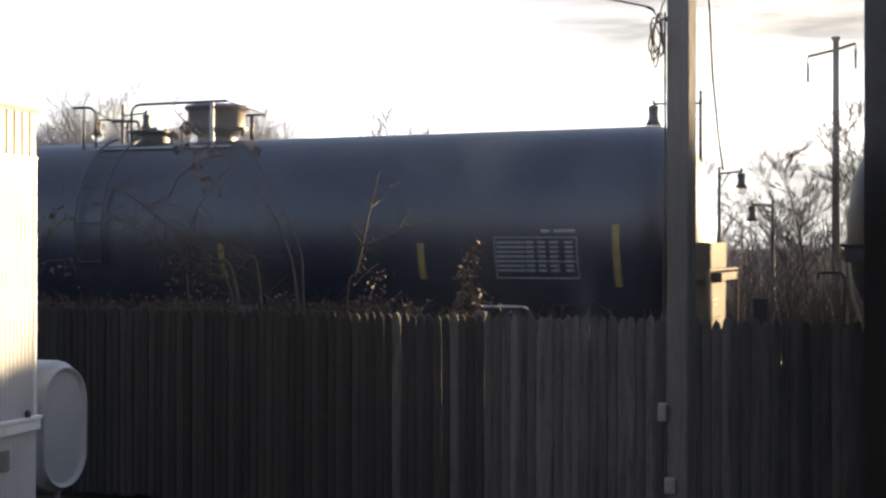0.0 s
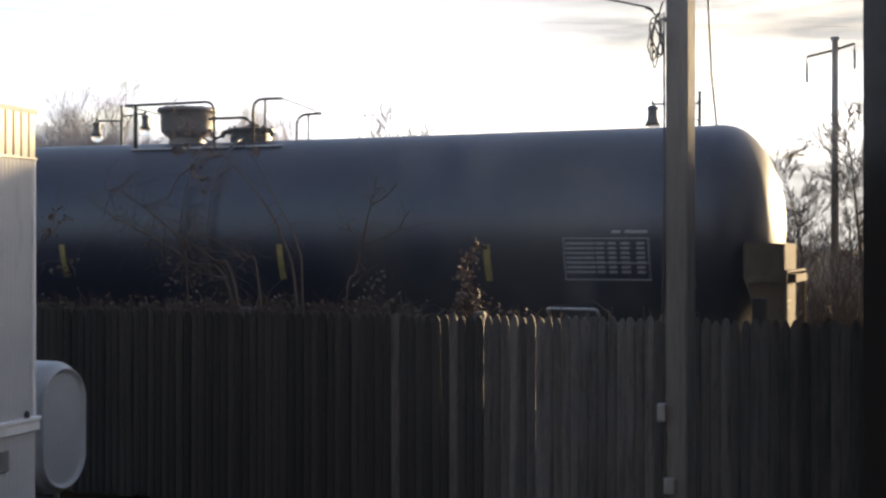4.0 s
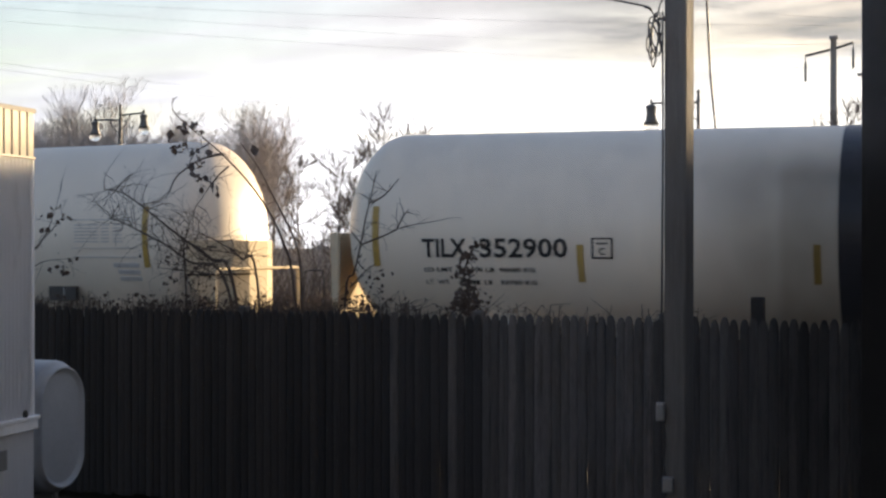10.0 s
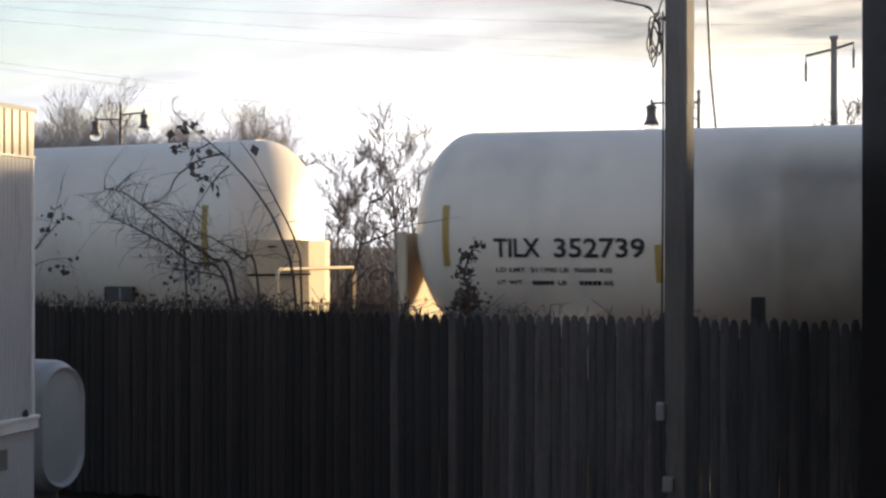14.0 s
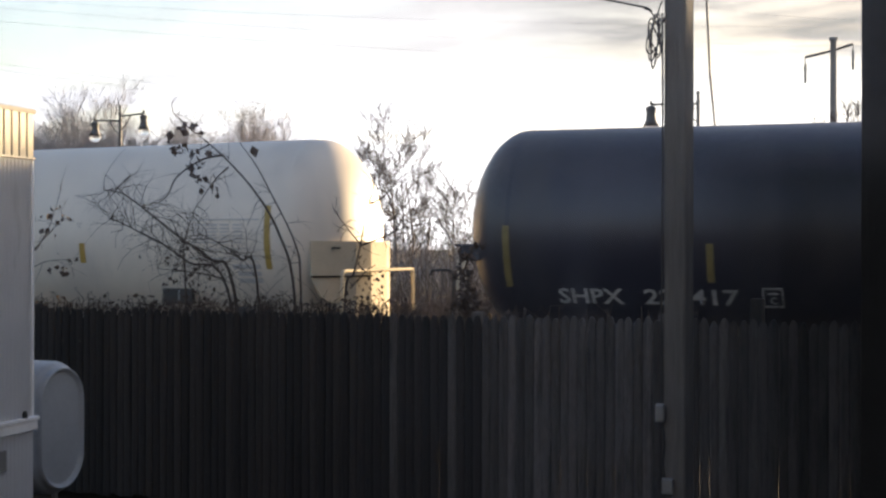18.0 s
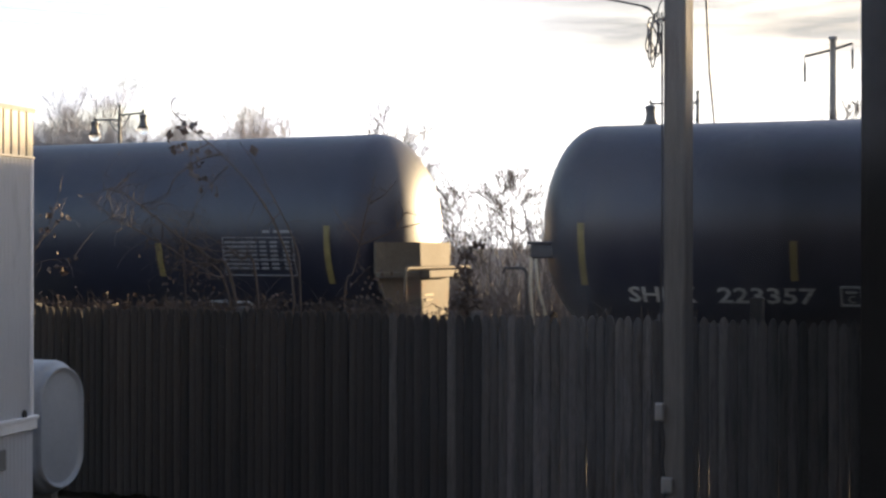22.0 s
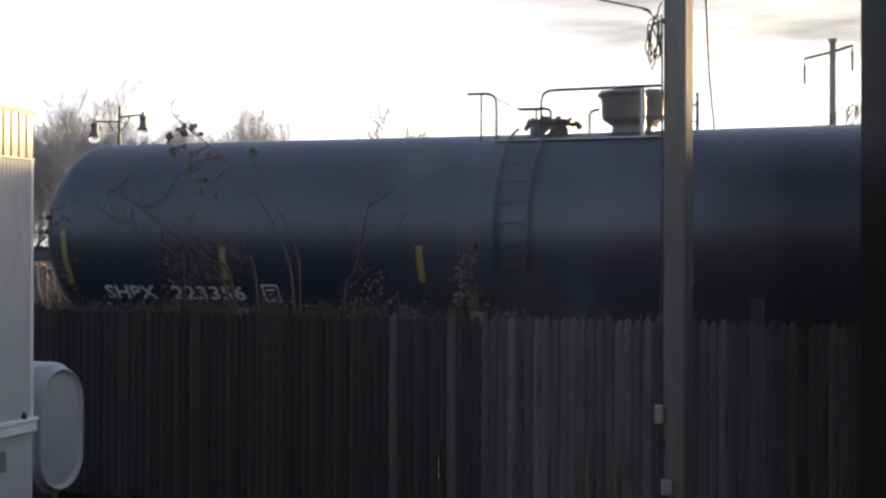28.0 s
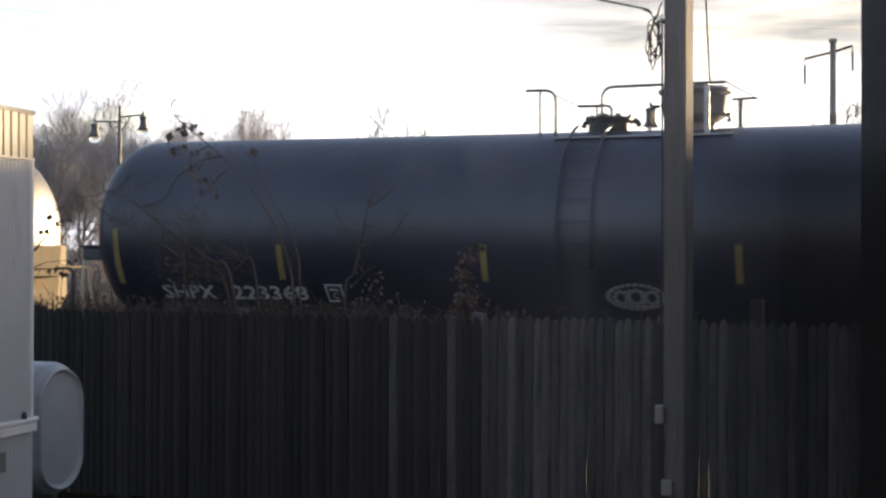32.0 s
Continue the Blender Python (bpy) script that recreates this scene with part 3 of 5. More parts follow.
def top_rails(white, dome_left):
    """The bent rails, posts and chains on top of a car: (kind, points), in metres from the car's middle and over the shell's crown."""
    n = -0.62
    if white and dome_left:
        return [("rail", [(-1.61, n, 0.56), (-0.39, n, 0.567), (-0.39, n, -0.16)]), ("post", [(-1.46, n, 0.56), (-1.46, n, -0.16)]),
                ("chain", [(-1.46, n, 0.5), (-1.1, n, 0.42), (-0.72, n, 0.38)]), ("rail", [(0.26, n, -0.16), (0.26, n, 0.59), (1.07, n, 0.583)]),
                ("post", [(0.755, n, 0.585), (0.755, n, -0.2)]), ("chain", [(1.07, n, 0.58), (1.3, -0.3, 0.55), (1.56, 0, 0.43), (1.58, 0, 0.4)]),
                ("rail", [(0.93, 0, -0.06), (0.935, 0, 0.375), (1.59, 0, 0.382)]), ("bar", [(1.41, 0, 0.38), (1.41, 0, -0.08)]),
                ("rail", [(0.24, 0, 0.36), (0.33, 0, 0.33), (0.33, 0, -0.06)])]
    if white:
        return [("rail", [(-2.0, n, 0.6), (-1.35, n, 0.59), (-1.35, n, -0.17)]), ("post", [(-1.905, n, 0.59), (-1.905, n, -0.17)]),
                ("bar", [(-1.98, -0.2, 0.58), (-1.98, -0.2, -0.09)]), ("bar", [(-1.32, n, 0.42), (-0.46, n, 0.35)]),
                ("bar", [(-0.55, n, 0.35), (-0.55, n, -0.12)]), ("rail", [(-0.69, n, -0.12), (-0.69, n, 0.6), (0.65, n, 0.573)]),
                ("post", [(0.33, n, 0.575), (0.33, n, -0.18)]), ("chain", [(0.65, n, 0.57), (0.9, -0.3, 0.5), (1.19, 0, 0.395)]),
                ("bar", [(0.2, 0, 0.4), (1.2, 0, 0.393)]), ("bar", [(1.07, 0, 0.395), (1.07, 0, -0.1)])]
    if dome_left:
        return [("rail", [(-1.62, n, 0.55), (-0.047, n, 0.56), (-0.047, n, -0.12)]), ("post", [(-1.437, n, 0.555), (-1.437, n, -0.12)]),
                ("chain", [(-1.6, n, 0.54), (-1.3, -0.35, 0.46), (-1.28, -0.2, 0.44)]), ("rail", [(-0.14, n, 0.3), (0.48, n, 0.3), (0.6, n, 0.2)]),
                ("rail", [(0.62, n, -0.1), (0.62, n, 0.57), (1.1, n, 0.563)]), ("bar", [(0.82, n, 0.565), (0.82, n, -0.1)]),
                ("chain", [(1.1, n, 0.56), (1.25, -0.3, 0.49), (1.44, 0, 0.385)]), ("rail", [(1.03, 0, -0.06), (1.035, 0, 0.375), (1.447, 0, 0.383)]),
                ("bar", [(1.23, 0, 0.378), (1.23, 0, -0.06)])]
    return [("rail", [(-1.91, n, 0.532), (-1.48, n, 0.528), (-1.48, n, -0.13)]), ("bar", [(-1.705, n, 0.53), (-1.705, n, -0.13)]),
            ("chain", [(-1.48, n, 0.46), (-1.3, n, 0.36), (-1.16, n, 0.295)]), ("rail", [(-1.16, n, 0.293), (-0.69, n, 0.287), (-0.69, n, 0.1)]),
            ("bar", [(-0.9, n, 0.29), (-0.9, n, -0.12)]), ("rail", [(-0.828, n, -0.13), (-0.828, n, 0.54), (0.848, n, 0.546)]),
            ("flat", [(0.595, n, -0.13), (0.595, n, 0.535)]), ("chain", [(0.85, n, 0.545), (1.0, -0.3, 0.46), (1.165, 0, 0.387)]),
            ("bar", [(0.835, 0, 0.378), (1.17, 0, 0.388)]), ("post", [(0.94, 0, 0.38), (0.94, 0, -0.06)]),
            ("rail", [(-0.306, 0, -0.06), (-0.306, 0, 0.29), (-0.16, 0, 0.32)])]


# the dome's middle and reach, the valve's middle and reach, and the walkway's two ends
TOPS = {(True, True): (-0.385, 0.445, 0.62, 0.41, -1.52, 1.1), (True, False): (-0.283, 0.48, -1.32, 0.36, -2.07, 0.65),
        (False, True): (-0.894, 0.47, 0.24, 0.37, -1.5, 1.1), (False, False): (0.32, 0.5, -0.88, 0.34, -1.5, 0.93)}


def tank_car(index, white, marks, number, dome_left, scrawl=False):
    slack, lift = RIDE[index]
    cx = FIRST + PITCH * index + slack * LONG
    look_of = "white tank car with a dark navy middle band and black lettering" if white else \
        "black glossy tank car with yellow flank stripes and white lettering"
    if scrawl:
        look_of = "black glossy tank car with white sprayed scrawl on its flank"
    if not number:
        look_of = "black glossy tank car with a white data panel"
    car = thing("tank_car", pose(cx, TRACK_Y, LOW), look_of, "tank car", "cars of the freight train")
    up = pose(0, 0, AXIS + lift)
    paint = WHITE_PAINT if white else BLACK_PAINT
    kit = "white" if white else "black"
    BEND[0], BEND[1] = (0.008, 0.02) if white else (0.004, 0.0)
    steel = WHITE_STEEL if white else GREY_STEEL
    shell = part("tank_shell", once(("shell", kit), lambda: shell_mesh(paint, white)), paint, car, at=up)
    for s in (-7.965, 7.465):
        part("weld_ring", once(("weld", s, kit), lambda: ring_mesh(s - 0.03, s + 0.03, 0.0025, paint, "weld_ring")), paint, car, at=up)
    d = -1 if dome_left else 1
    if white:
        band = (-1.70, 1.34) if dome_left else (-1.8, 1.08)
        part("middle_band", once(("band", dome_left), lambda: ring_mesh(*band, 0.009, NAVY_PAINT, "middle_band")), NAVY_PAINT, car, "dark navy band", at=up)
    # stripes on the flank
    low_band = (-0.66, -0.17)
    tall = (-0.74, 0.07)
    if white:
        places = [(-7.62, (-0.46, 0.36)), (-4.83, low_band), (-1.94, low_band), (1.16 if dome_left else -1.45, (-0.64, -0.12)), (3.98, (-0.42, -0.13)), (6.98, (-0.5, 0.4))]
    else:
        places = [(-7.66, tall), (-5.06, low_band), (-2.12, low_band), (1.42 if index in (0, 1, 7) else (1.22 if index == 6 else 1.14), low_band), (4.4, low_band), (7.02, tall)]
    tape = YELLOW if white else DIRTY_YELLOW
    for x, (z0, z1) in places:
        part("stripe", once(("stripe", x, kit), lambda: mesh_of(on_shell(bmesh.new(), x - 0.043, x + 0.043, z0, z1, proud=0.016), "stripe", tape)),
             tape, shell, "yellow reflective stripe")
    # lettering
    ink = LETTER_BLACK if white else LETTER_WHITE
    shift = 0.04 if white else (-0.08 if index == 6 else (-0.09 if index == 7 else 0.0))
    if number:
        if white:
            part("lettering", shell_text(marks, -7.0 + shift, -0.33, 0.25, 0.62, "lettering", ink), ink, shell, "black reporting mark")
            part("lettering", shell_text(number, -6.2 + shift, -0.33, 0.25, 1.17, "lettering", ink), ink, shell, "black car number")
            part("small_print", shell_text("LD LMT  211700 LB  96000 KG", -6.95, -0.53, 0.06, 1.52, "small_print", ink), ink, shell, kind="stuff")
            part("small_print", shell_text("LT  WT", -6.95, -0.7, 0.06, 0.33, "small_print", ink), ink, shell, kind="stuff")
            xs = [-6.48 + 0.058 * j for j in range(5)] + ([] if index == 3 else [-5.86 + 0.058 * j for j in range(5)])
            part("small_print", longer(bars_mesh([(x, x + 0.042, -0.7, -0.65) for x in xs], "small_print", ink)), ink, shell, kind="stuff")
            part("small_print", shell_text("LB", -6.14, -0.7, 0.06, 0.11, "small_print", ink), ink, shell, kind="stuff")
            tail = "33750 KG" if index == 3 else "KG"
            part("small_print", shell_text(tail, -5.92 if index == 3 else -5.54, -0.7, 0.06, 0.49 if index == 3 else 0.12, "small_print", ink), ink, shell, kind="stuff")
        else:
            part("lettering", shell_text(marks, -7.03 + shift, -0.95, 0.2, 0.85, "lettering", ink), ink, shell, "white reporting mark")
            part("lettering", shell_text(number, -5.92 + shift, -0.95, 0.2, 1.18, "lettering", ink), ink, shell, "white car number")
        x0, z0 = (-4.68, -0.35) if white else (-4.46 + shift, -0.98)
        h = 0.27 if white else 0.25
        sq = bmesh.new()
        for r in ((x0, x0 + h, z0, z0 + 0.02), (x0, x0 + h, z0 + h - 0.02, z0 + h), (x0, x0 + 0.02, z0 + 0.02, z0 + h - 0.02),
                  (x0 + h - 0.02, x0 + h, z0 + 0.02, z0 + h - 0.02), (x0 + 0.06, x0 + h - 0.06, z0 + h - 0.085, z0 + h - 0.065)):
            on_shell(sq, *r, proud=0.012, steps=2)
        part("clearance_mark", longer(mesh_of(sq, "clearance_mark", ink)), ink, shell, "square clearance mark")
        part("clearance_letter", shell_text("C", x0 + 0.09, z0 + 0.05, 0.09, 0, "clearance_letter", ink), ink, shell)
    # data panel near the tail
    if white:
        rows = [(5.75, 6.85, 0.2, 0.215), (5.75, 6.85, -0.36, -0.345), (5.75, 6.85, -0.22, -0.21)]
        for j in range(6):
            z = 0.12 - j * 0.05
            rows += [(5.8, 6.2, z, z + 0.02), (6.25, 6.38, z, z + 0.02), (6.46, 6.6, z, z + 0.02)]
        rows += [(6.42, 6.84, -0.5, -0.44), (6.48, 6.84, -0.6, -0.54), (6.48, 6.84, -0.7, -0.64)]
        part("data_panel", once("data_w", lambda: bars_mesh(rows, "data_panel", FADED_GREY)), FADED_GREY, shell, "faded grey test data", kind="stuff")
        part("placard", once("placard", lambda: mesh_of(on_shell(bmesh.new(), 2.06, 2.76, -0.5, -0.15, proud=0.01), "placard", YELLOW)), YELLOW, shell, "yellow warning panel")
        lines = []
        for j in range(4):
            z = -0.24 - j * 0.065
            lines += [(2.14, 2.36, z, z + 0.028), (2.4, 2.68 - 0.05 * (j % 2), z, z + 0.028)]
        part("placard_print", once("placard_print", lambda: bars_mesh(lines, "placard_print", LETTER_BLACK)), LETTER_BLACK, shell, kind="stuff")
        part("route_board", once("route", lambda: box_mesh(5.24, 5.72, -1.28, -1.2, -1.02, -0.8, material=DARK_STEEL, bevel=0.01, name="route_board")), DARK_STEEL, shell, "black card holder")
        part("route_card", once("route2", lambda: box_mesh(5.5, 5.52, -1.288, -1.282, -1.0, -0.82, material=GALV, name="route_card")), GALV, shell)
    else:
        rows = [(5.42, 6.52, -0.1, -0.088), (5.42, 6.52, -0.64, -0.628), (5.42, 5.432, -0.628, -0.1), (6.508, 6.52, -0.628, -0.1), (5.44, 6.5, -0.42, -0.41)]
        for j in range(7):
            z = -0.175 - j * 0.062
            rows += [(5.45, 5.82, z, z + 0.026), (5.84, 5.95, z, z + 0.03), (6.0, 6.1, z, z + 0.03), (6.16, 6.27, z, z + 0.03), (6.36, 6.46, z, z + 0.03)]
        rows += [(6.05, 6.16, -0.03, 0.01), (6.22, 6.5, -0.03, 0.01)]
        part("data_panel", once("data_b", lambda: bars_mesh(rows, "data_panel", FADED_WHITE)), FADED_WHITE, shell, "white test data panel", kind="stuff")
        part("step_bar", once("step_bar", lambda: tube_mesh(rounded([(5.2, -1.2, -1.15), (5.2, -1.42, -1.02), (5.85, -1.42, -1.02), (5.85, -1.2, -1.15)], 0.06), 0.02, GALV, "step_bar")), GALV, car, "bright grab bar", at=up)
    if scrawl:
        rows = []
        for cx_, cz_, rx, rz, n in ((-0.17, -0.85, 0.36, 0.16, 26), (-0.36, -0.86, 0.08, 0.08, 9), (-0.17, -0.85, 0.09, 0.09, 10), (0.03, -0.86, 0.08, 0.08, 9)):
            for k in range(n):
                a = 2 * math.pi * (k + 0.4) / n
                x, z = cx_ + rx * math.cos(a), cz_ + rz * math.sin(a)
                rows.append((x - 0.03, x + 0.03, z - 0.016, z + 0.016))
        rows += [(-0.4, 0.1, -0.99, -0.965), (-0.27, -0.24, -0.97, -0.76), (-0.09, -0.06, -0.97, -0.78)]
        part("scrawl", longer(bars_mesh(rows, "scrawl", FADED_WHITE)), FADED_WHITE, shell, "white sprayed scrawl")
    # top fittings
    top = AXIS + SHELL_R + lift
    trim = DOME_STEEL if white else DARK_STEEL
    off = FITTINGS[index]
    dome_x, dome_r, valve_x, valve_r, walk_0, walk_1 = TOPS[white, dome_left]
    part("dome", once(("dome", kit, dome_left), lambda: dome_mesh(DOME_STEEL, white, dome_r)), DOME_STEEL, car, "bolted manway dome", at=pose(dome_x + off, 0, top))
    part("valve", once(("valve", kit, dome_left), lambda: valve_mesh(DARK_STEEL, valve_r)), DARK_STEEL, car, "dark valve casting", at=pose(valve_x + off, 0, top, rz=0 if dome_left else 180))
    over = pose(off, 0, top)
    for side in (-1, 1):
        y0, y1 = sorted((side * 0.5, side * (0.8 if white else 0.66)))
        rest = 0.0 if white else 0.045
        part("walkway", once(("walk", side, kit, dome_left), lambda: box_mesh(walk_0, walk_1, y0, y1, rest - 0.19, rest - 0.165, material=trim if white else GALV, bevel=0.006, name="walkway")),
             GALV, car, "steel walkway plate", at=over)
        for x in (walk_0 + 0.15, (walk_0 + walk_1) / 2, walk_1 - 0.15):
            part("walkway_bracket", once(("brk", side, kit), lambda: box_mesh(-0.03, 0.03, y0 + 0.03, y1 - 0.03, -0.3, rest - 0.19, material=trim, name="walkway_bracket")), trim, car, at=pose(x + off, 0, top))
    for j, (sort, pts) in enumerate(top_rails(white, dome_left)):
        if sort == "flat":
            (x, y, z0), (_, _, z1) = pts
            part("handrail_post", once(("flat", j, kit), lambda: box_mesh(x - 0.036, x + 0.036, y - 0.008, y + 0.008, z0, z1, material=GALV, bevel=0.003, name="handrail_post")),
                 GALV, car, "bright flat steel post", at=over)
        else:
            name, r = {"rail": ("handrail", 0.021), "bar": ("handrail", 0.017), "post": ("handrail_post", 0.032), "chain": ("chain", 0.008)}[sort]
            part(name, once(("rail", j, kit, dome_left), lambda: tube_mesh(rounded(pts, 0.17, 6), r, trim, name)), trim, car, at=over)
    # side ladder, following the shell
    ladder_x = (0.1, 0.58) if dome_left else ((-1.0, -0.5) if not white else (-0.55, -0.07))
    rung_paint = NAVY_PAINT if white else BLACK_PAINT
    ladder_x = tuple(round(0.9 * x - 0.175 + off * 0.9 - (0 if dome_left else 0.1), 3) for x in ladder_x)
    for x in ladder_x:
        arc = [(x, -(SHELL_R + 0.09) * math.cos(a), (SHELL_R + 0.09) * math.sin(a)) for a in (radians(75 - 5.5 * k) for k in range(18))]
        part("ladder_rail", once(("lad", x, kit), lambda: tube_mesh(arc, 0.021, rung_paint, "ladder_rail")), DARK_STEEL, car, at=up)
    for k in range(8):
        a = radians(60 - 11 * k)
        p = (-(SHELL_R + 0.09) * math.cos(a), (SHELL_R + 0.09) * math.sin(a))
        part("ladder_rung", once(("rung", k, ladder_x, kit), lambda: tube_mesh([(ladder_x[0], *p), (ladder_x[1], *p)], 0.009, rung_paint, "ladder_rung", 6)), DARK_STEEL, car, at=up)
    # ends
    for s in (-1, 1):
        if s > 0 or white:
            part("head_shield", once(("shield", s, kit), lambda: shield_mesh(s, white, steel)), steel, car, "bent steel guard plate", at=up)
        else:
            arm = bmesh.new()
            box(arm, -8.44, -8.06, -1.2, -1.04, -0.21, -0.175, 0.01)
            box(arm, -8.4, -8.08, -1.17, -1.09, -0.4, -0.21, 0.02)
            part("bracket", once(("bracket", kit), lambda: mesh_of(arm, "bracket", BLACK_PAINT)), BLACK_PAINT, car, "black painted bracket", at=up)
            # white steel on the stays paints in the sun's brightness along this edge
            for k, run in enumerate(([(-8.4, -1.13, -0.38), (-8.39, -1.2, -0.75), (-8.34, -1.22, -1.3)], [(-8.34, -1.13, -0.38), (-8.3, -1.14, -0.8), (-8.16, -1.16, -1.3)])):
                part("stay", once(("stay", k), lambda: tube_mesh(run, 0.02, WHITE_STEEL, "stay")), WHITE_STEEL, car, at=up)
        if s > 0 and not white:
            lip = bmesh.new()
            box(lip, 0, 0.62, -0.1, 0.0, -0.66, -0.58, 0.01, Matrix.Translation((7.7, -1.32, 0)) @ Matrix.Rotation(math.atan2(0.68, 0.38), 4, "Z"))
            box(lip, 8.07, 8.2, -0.62, 0.62, -0.67, -0.56, 0.01)
            tag = bmesh.new()
            for k, wide in enumerate((0.34, 0.26)):
                box(tag, 8.058, 8.066, -0.44, -0.44 + wide, -0.93 - k * 0.075, -0.908 - k * 0.075)
            part("small_print", once(("tag", kit), lambda: mesh_of(tag, "small_print", WHITE_STEEL)), WHITE_STEEL, car, at=up)
            part("ledge", once(("ledge", kit), lambda: mesh_of(lip, "ledge", steel)), steel, car, at=up)
        if s > 0 and white:
            lip = bmesh.new()
            for p, q in (((7.565, -1.275), (7.97, -0.632)), ((7.97, -0.632), (8.07, -0.3))):
                run = Vector((q[0] - p[0], q[1] - p[1], 0))
                box(lip, 0, run.length, -0.022, 0.0, -0.012, 0.012, 0.003, Matrix.Translation((p[0], p[1], -0.61)) @ Matrix.Rotation(math.atan2(run.y, run.x), 4, "Z"))
            part("seam", once(("seam", kit), lambda: mesh_of(lip, "seam", SHIELD_RUST)), SHIELD_RUST, car, "rusty weld seam", at=up)
        if s > 0:
            part("shield_slot", once(("slot", kit), lambda: box_mesh(-0.06, 0.06, -0.02, 0.012, -0.015, 0.015, material=DARK_STEEL, name="shield_slot")), DARK_STEEL, car,
                 at=up @ pose(8.15, -0.98, -0.2, rz=58))
        if s > 0:
            near = 8.47 if white else 8.52
            loop = [(near, -1.45, -1.72), (near, -1.45, -0.52), (near - 0.1, 1.42, -0.53), (near - 0.1, 1.42, -1.72)]
        else:
            loop = [(-8.72, -1.46, -1.72), (-8.72, -1.46, -0.52), (-9.04, -1.46, -0.53), (-9.04, -1.46, -1.72 if white else -0.6)]
        hoop_paint = WHITE_STEEL if white and s > 0 else (GREY_STEEL if s > 0 else DARK_STEEL)
        part("end_handrail", once(("loop", s, kit), lambda: tube_mesh(rounded(loop, 0.1), 0.024 if s > 0 else (0.011 if white else 0.018), hoop_paint, "end_handrail")), hoop_paint, car, at=up)
        lad = bmesh.new()
        for x in (8.28, 8.7):
            tube(lad, [(s * x, -1.44, 0.55 - AXIS), (s * x, -1.44, 1.4 - AXIS)], 0.018, 6)
        for z in (0.6, 0.9, 1.2):
            tube(lad, [(s * 8.28, -1.44, z - AXIS), (s * 8.7, -1.44, z - AXIS)], 0.014, 6)
        part("end_steps", once(("steps", s, kit), lambda: mesh_of(lad, "end_steps", steel, True)), steel, car, at=up)
        part("end_platform", once(("plat", s), lambda: box_mesh(min(s * 8.0, s * 8.9), max(s * 8.0, s * 8.9), -1.45, 1.45, 1.2, 1.25, material=DARK_STEEL, name="end_platform")), DARK_STEEL, car)
        part("stub_sill", once(("sill", s), lambda: box_mesh(min(s * 5.0, s * 8.75), max(s * 5.0, s * 8.75), -0.28, 0.28, 0.86, 1.5, material=DARK_STEEL, bevel=0.02, name="stub_sill")), DARK_STEEL, car)
        part("bolster", once(("bol", s, kit), lambda: box_mesh(s * 6.3 - 0.3, s * 6.3 + 0.3, -1.1, 1.1, 1.0, 1.75, material=paint, bevel=0.03, name="bolster")), DARK_STEEL, car)
        cp = bmesh.new()
        tube(cp, [(s * 8.7, 0, 0.95), (s * 8.98, 0, 0.95)], 0.09, 10)
        box(cp, s * 8.97 - 0.1, s * 8.97 + 0.09, -0.12, 0.14, 0.82, 1.1, 0.03)
        part("coupler", once(("coup", s), lambda: mesh_of(cp, "coupler", RUST)), RUST, car)
        bw = bmesh.new()
        lathe(bw, [(0.24, -0.02), (0.27, -0.015), (0.27, 0.015), (0.24, 0.02)], 20, Matrix.Translation((s * 8.5, 0.3, 1.55)) @ Matrix.Rotation(radians(90), 4, "Y"))
        part("brake_wheel", once(("bw", s), lambda: mesh_of(bw, "brake_wheel", SOOT)), SOOT, car)
        # truck and its axles
        truck = part("truck", once("truck", lambda: box_mesh(-0.25, 0.25, -1.0, 1.0, 0.42, 0.74, material=RUST, bevel=0.03, name="truck")), RUST, car, "rusty bogie", at=pose(s * 6.3, 0, 0.25 - 0.0))
        for q in (-1, 1):
            part("side_frame", once(("sf", q), lambda: truck_frame_mesh(q)), RUST, truck)
        for k in (-1, 1):
            wp = part("wheelset", once("wheels", wheelset_mesh), DARK_STEEL, truck, at=pose(k * 0.9, 0, 0.43))
            WHEELS.append((wp, k * 0.9))
    CARS.append((car, cx))


CARS, WHEELS = [], []
# index in the train, white or black, marks, dome nearer the front or not
tank_car(0, False, "", "", False)
tank_car(1, False, "SHPX", "223382", True)
tank_car(2, True, "TILX", "352918", True)
tank_car(3, True, "TILX", "352900", True)
tank_car(4, True, "TILX", "352739", False)
tank_car(5, False, "SHPX", "223417", False)
tank_car(6, False, "SHPX", "223357", False)
tank_car(7, False, "SHPX", "223356", False)
tank_car(8, False, "SHPX", "223368", False, scrawl=True)


# ---- utility post in the yard ----
def catenary(a, b, sag, steps=12):
    a, b = Vector(a), Vector(b)
    return [a.lerp(b, k / steps) - Vector((0, 0, sag * 4 * (k / steps) * (1 - k / steps))) for k in range(steps + 1)]


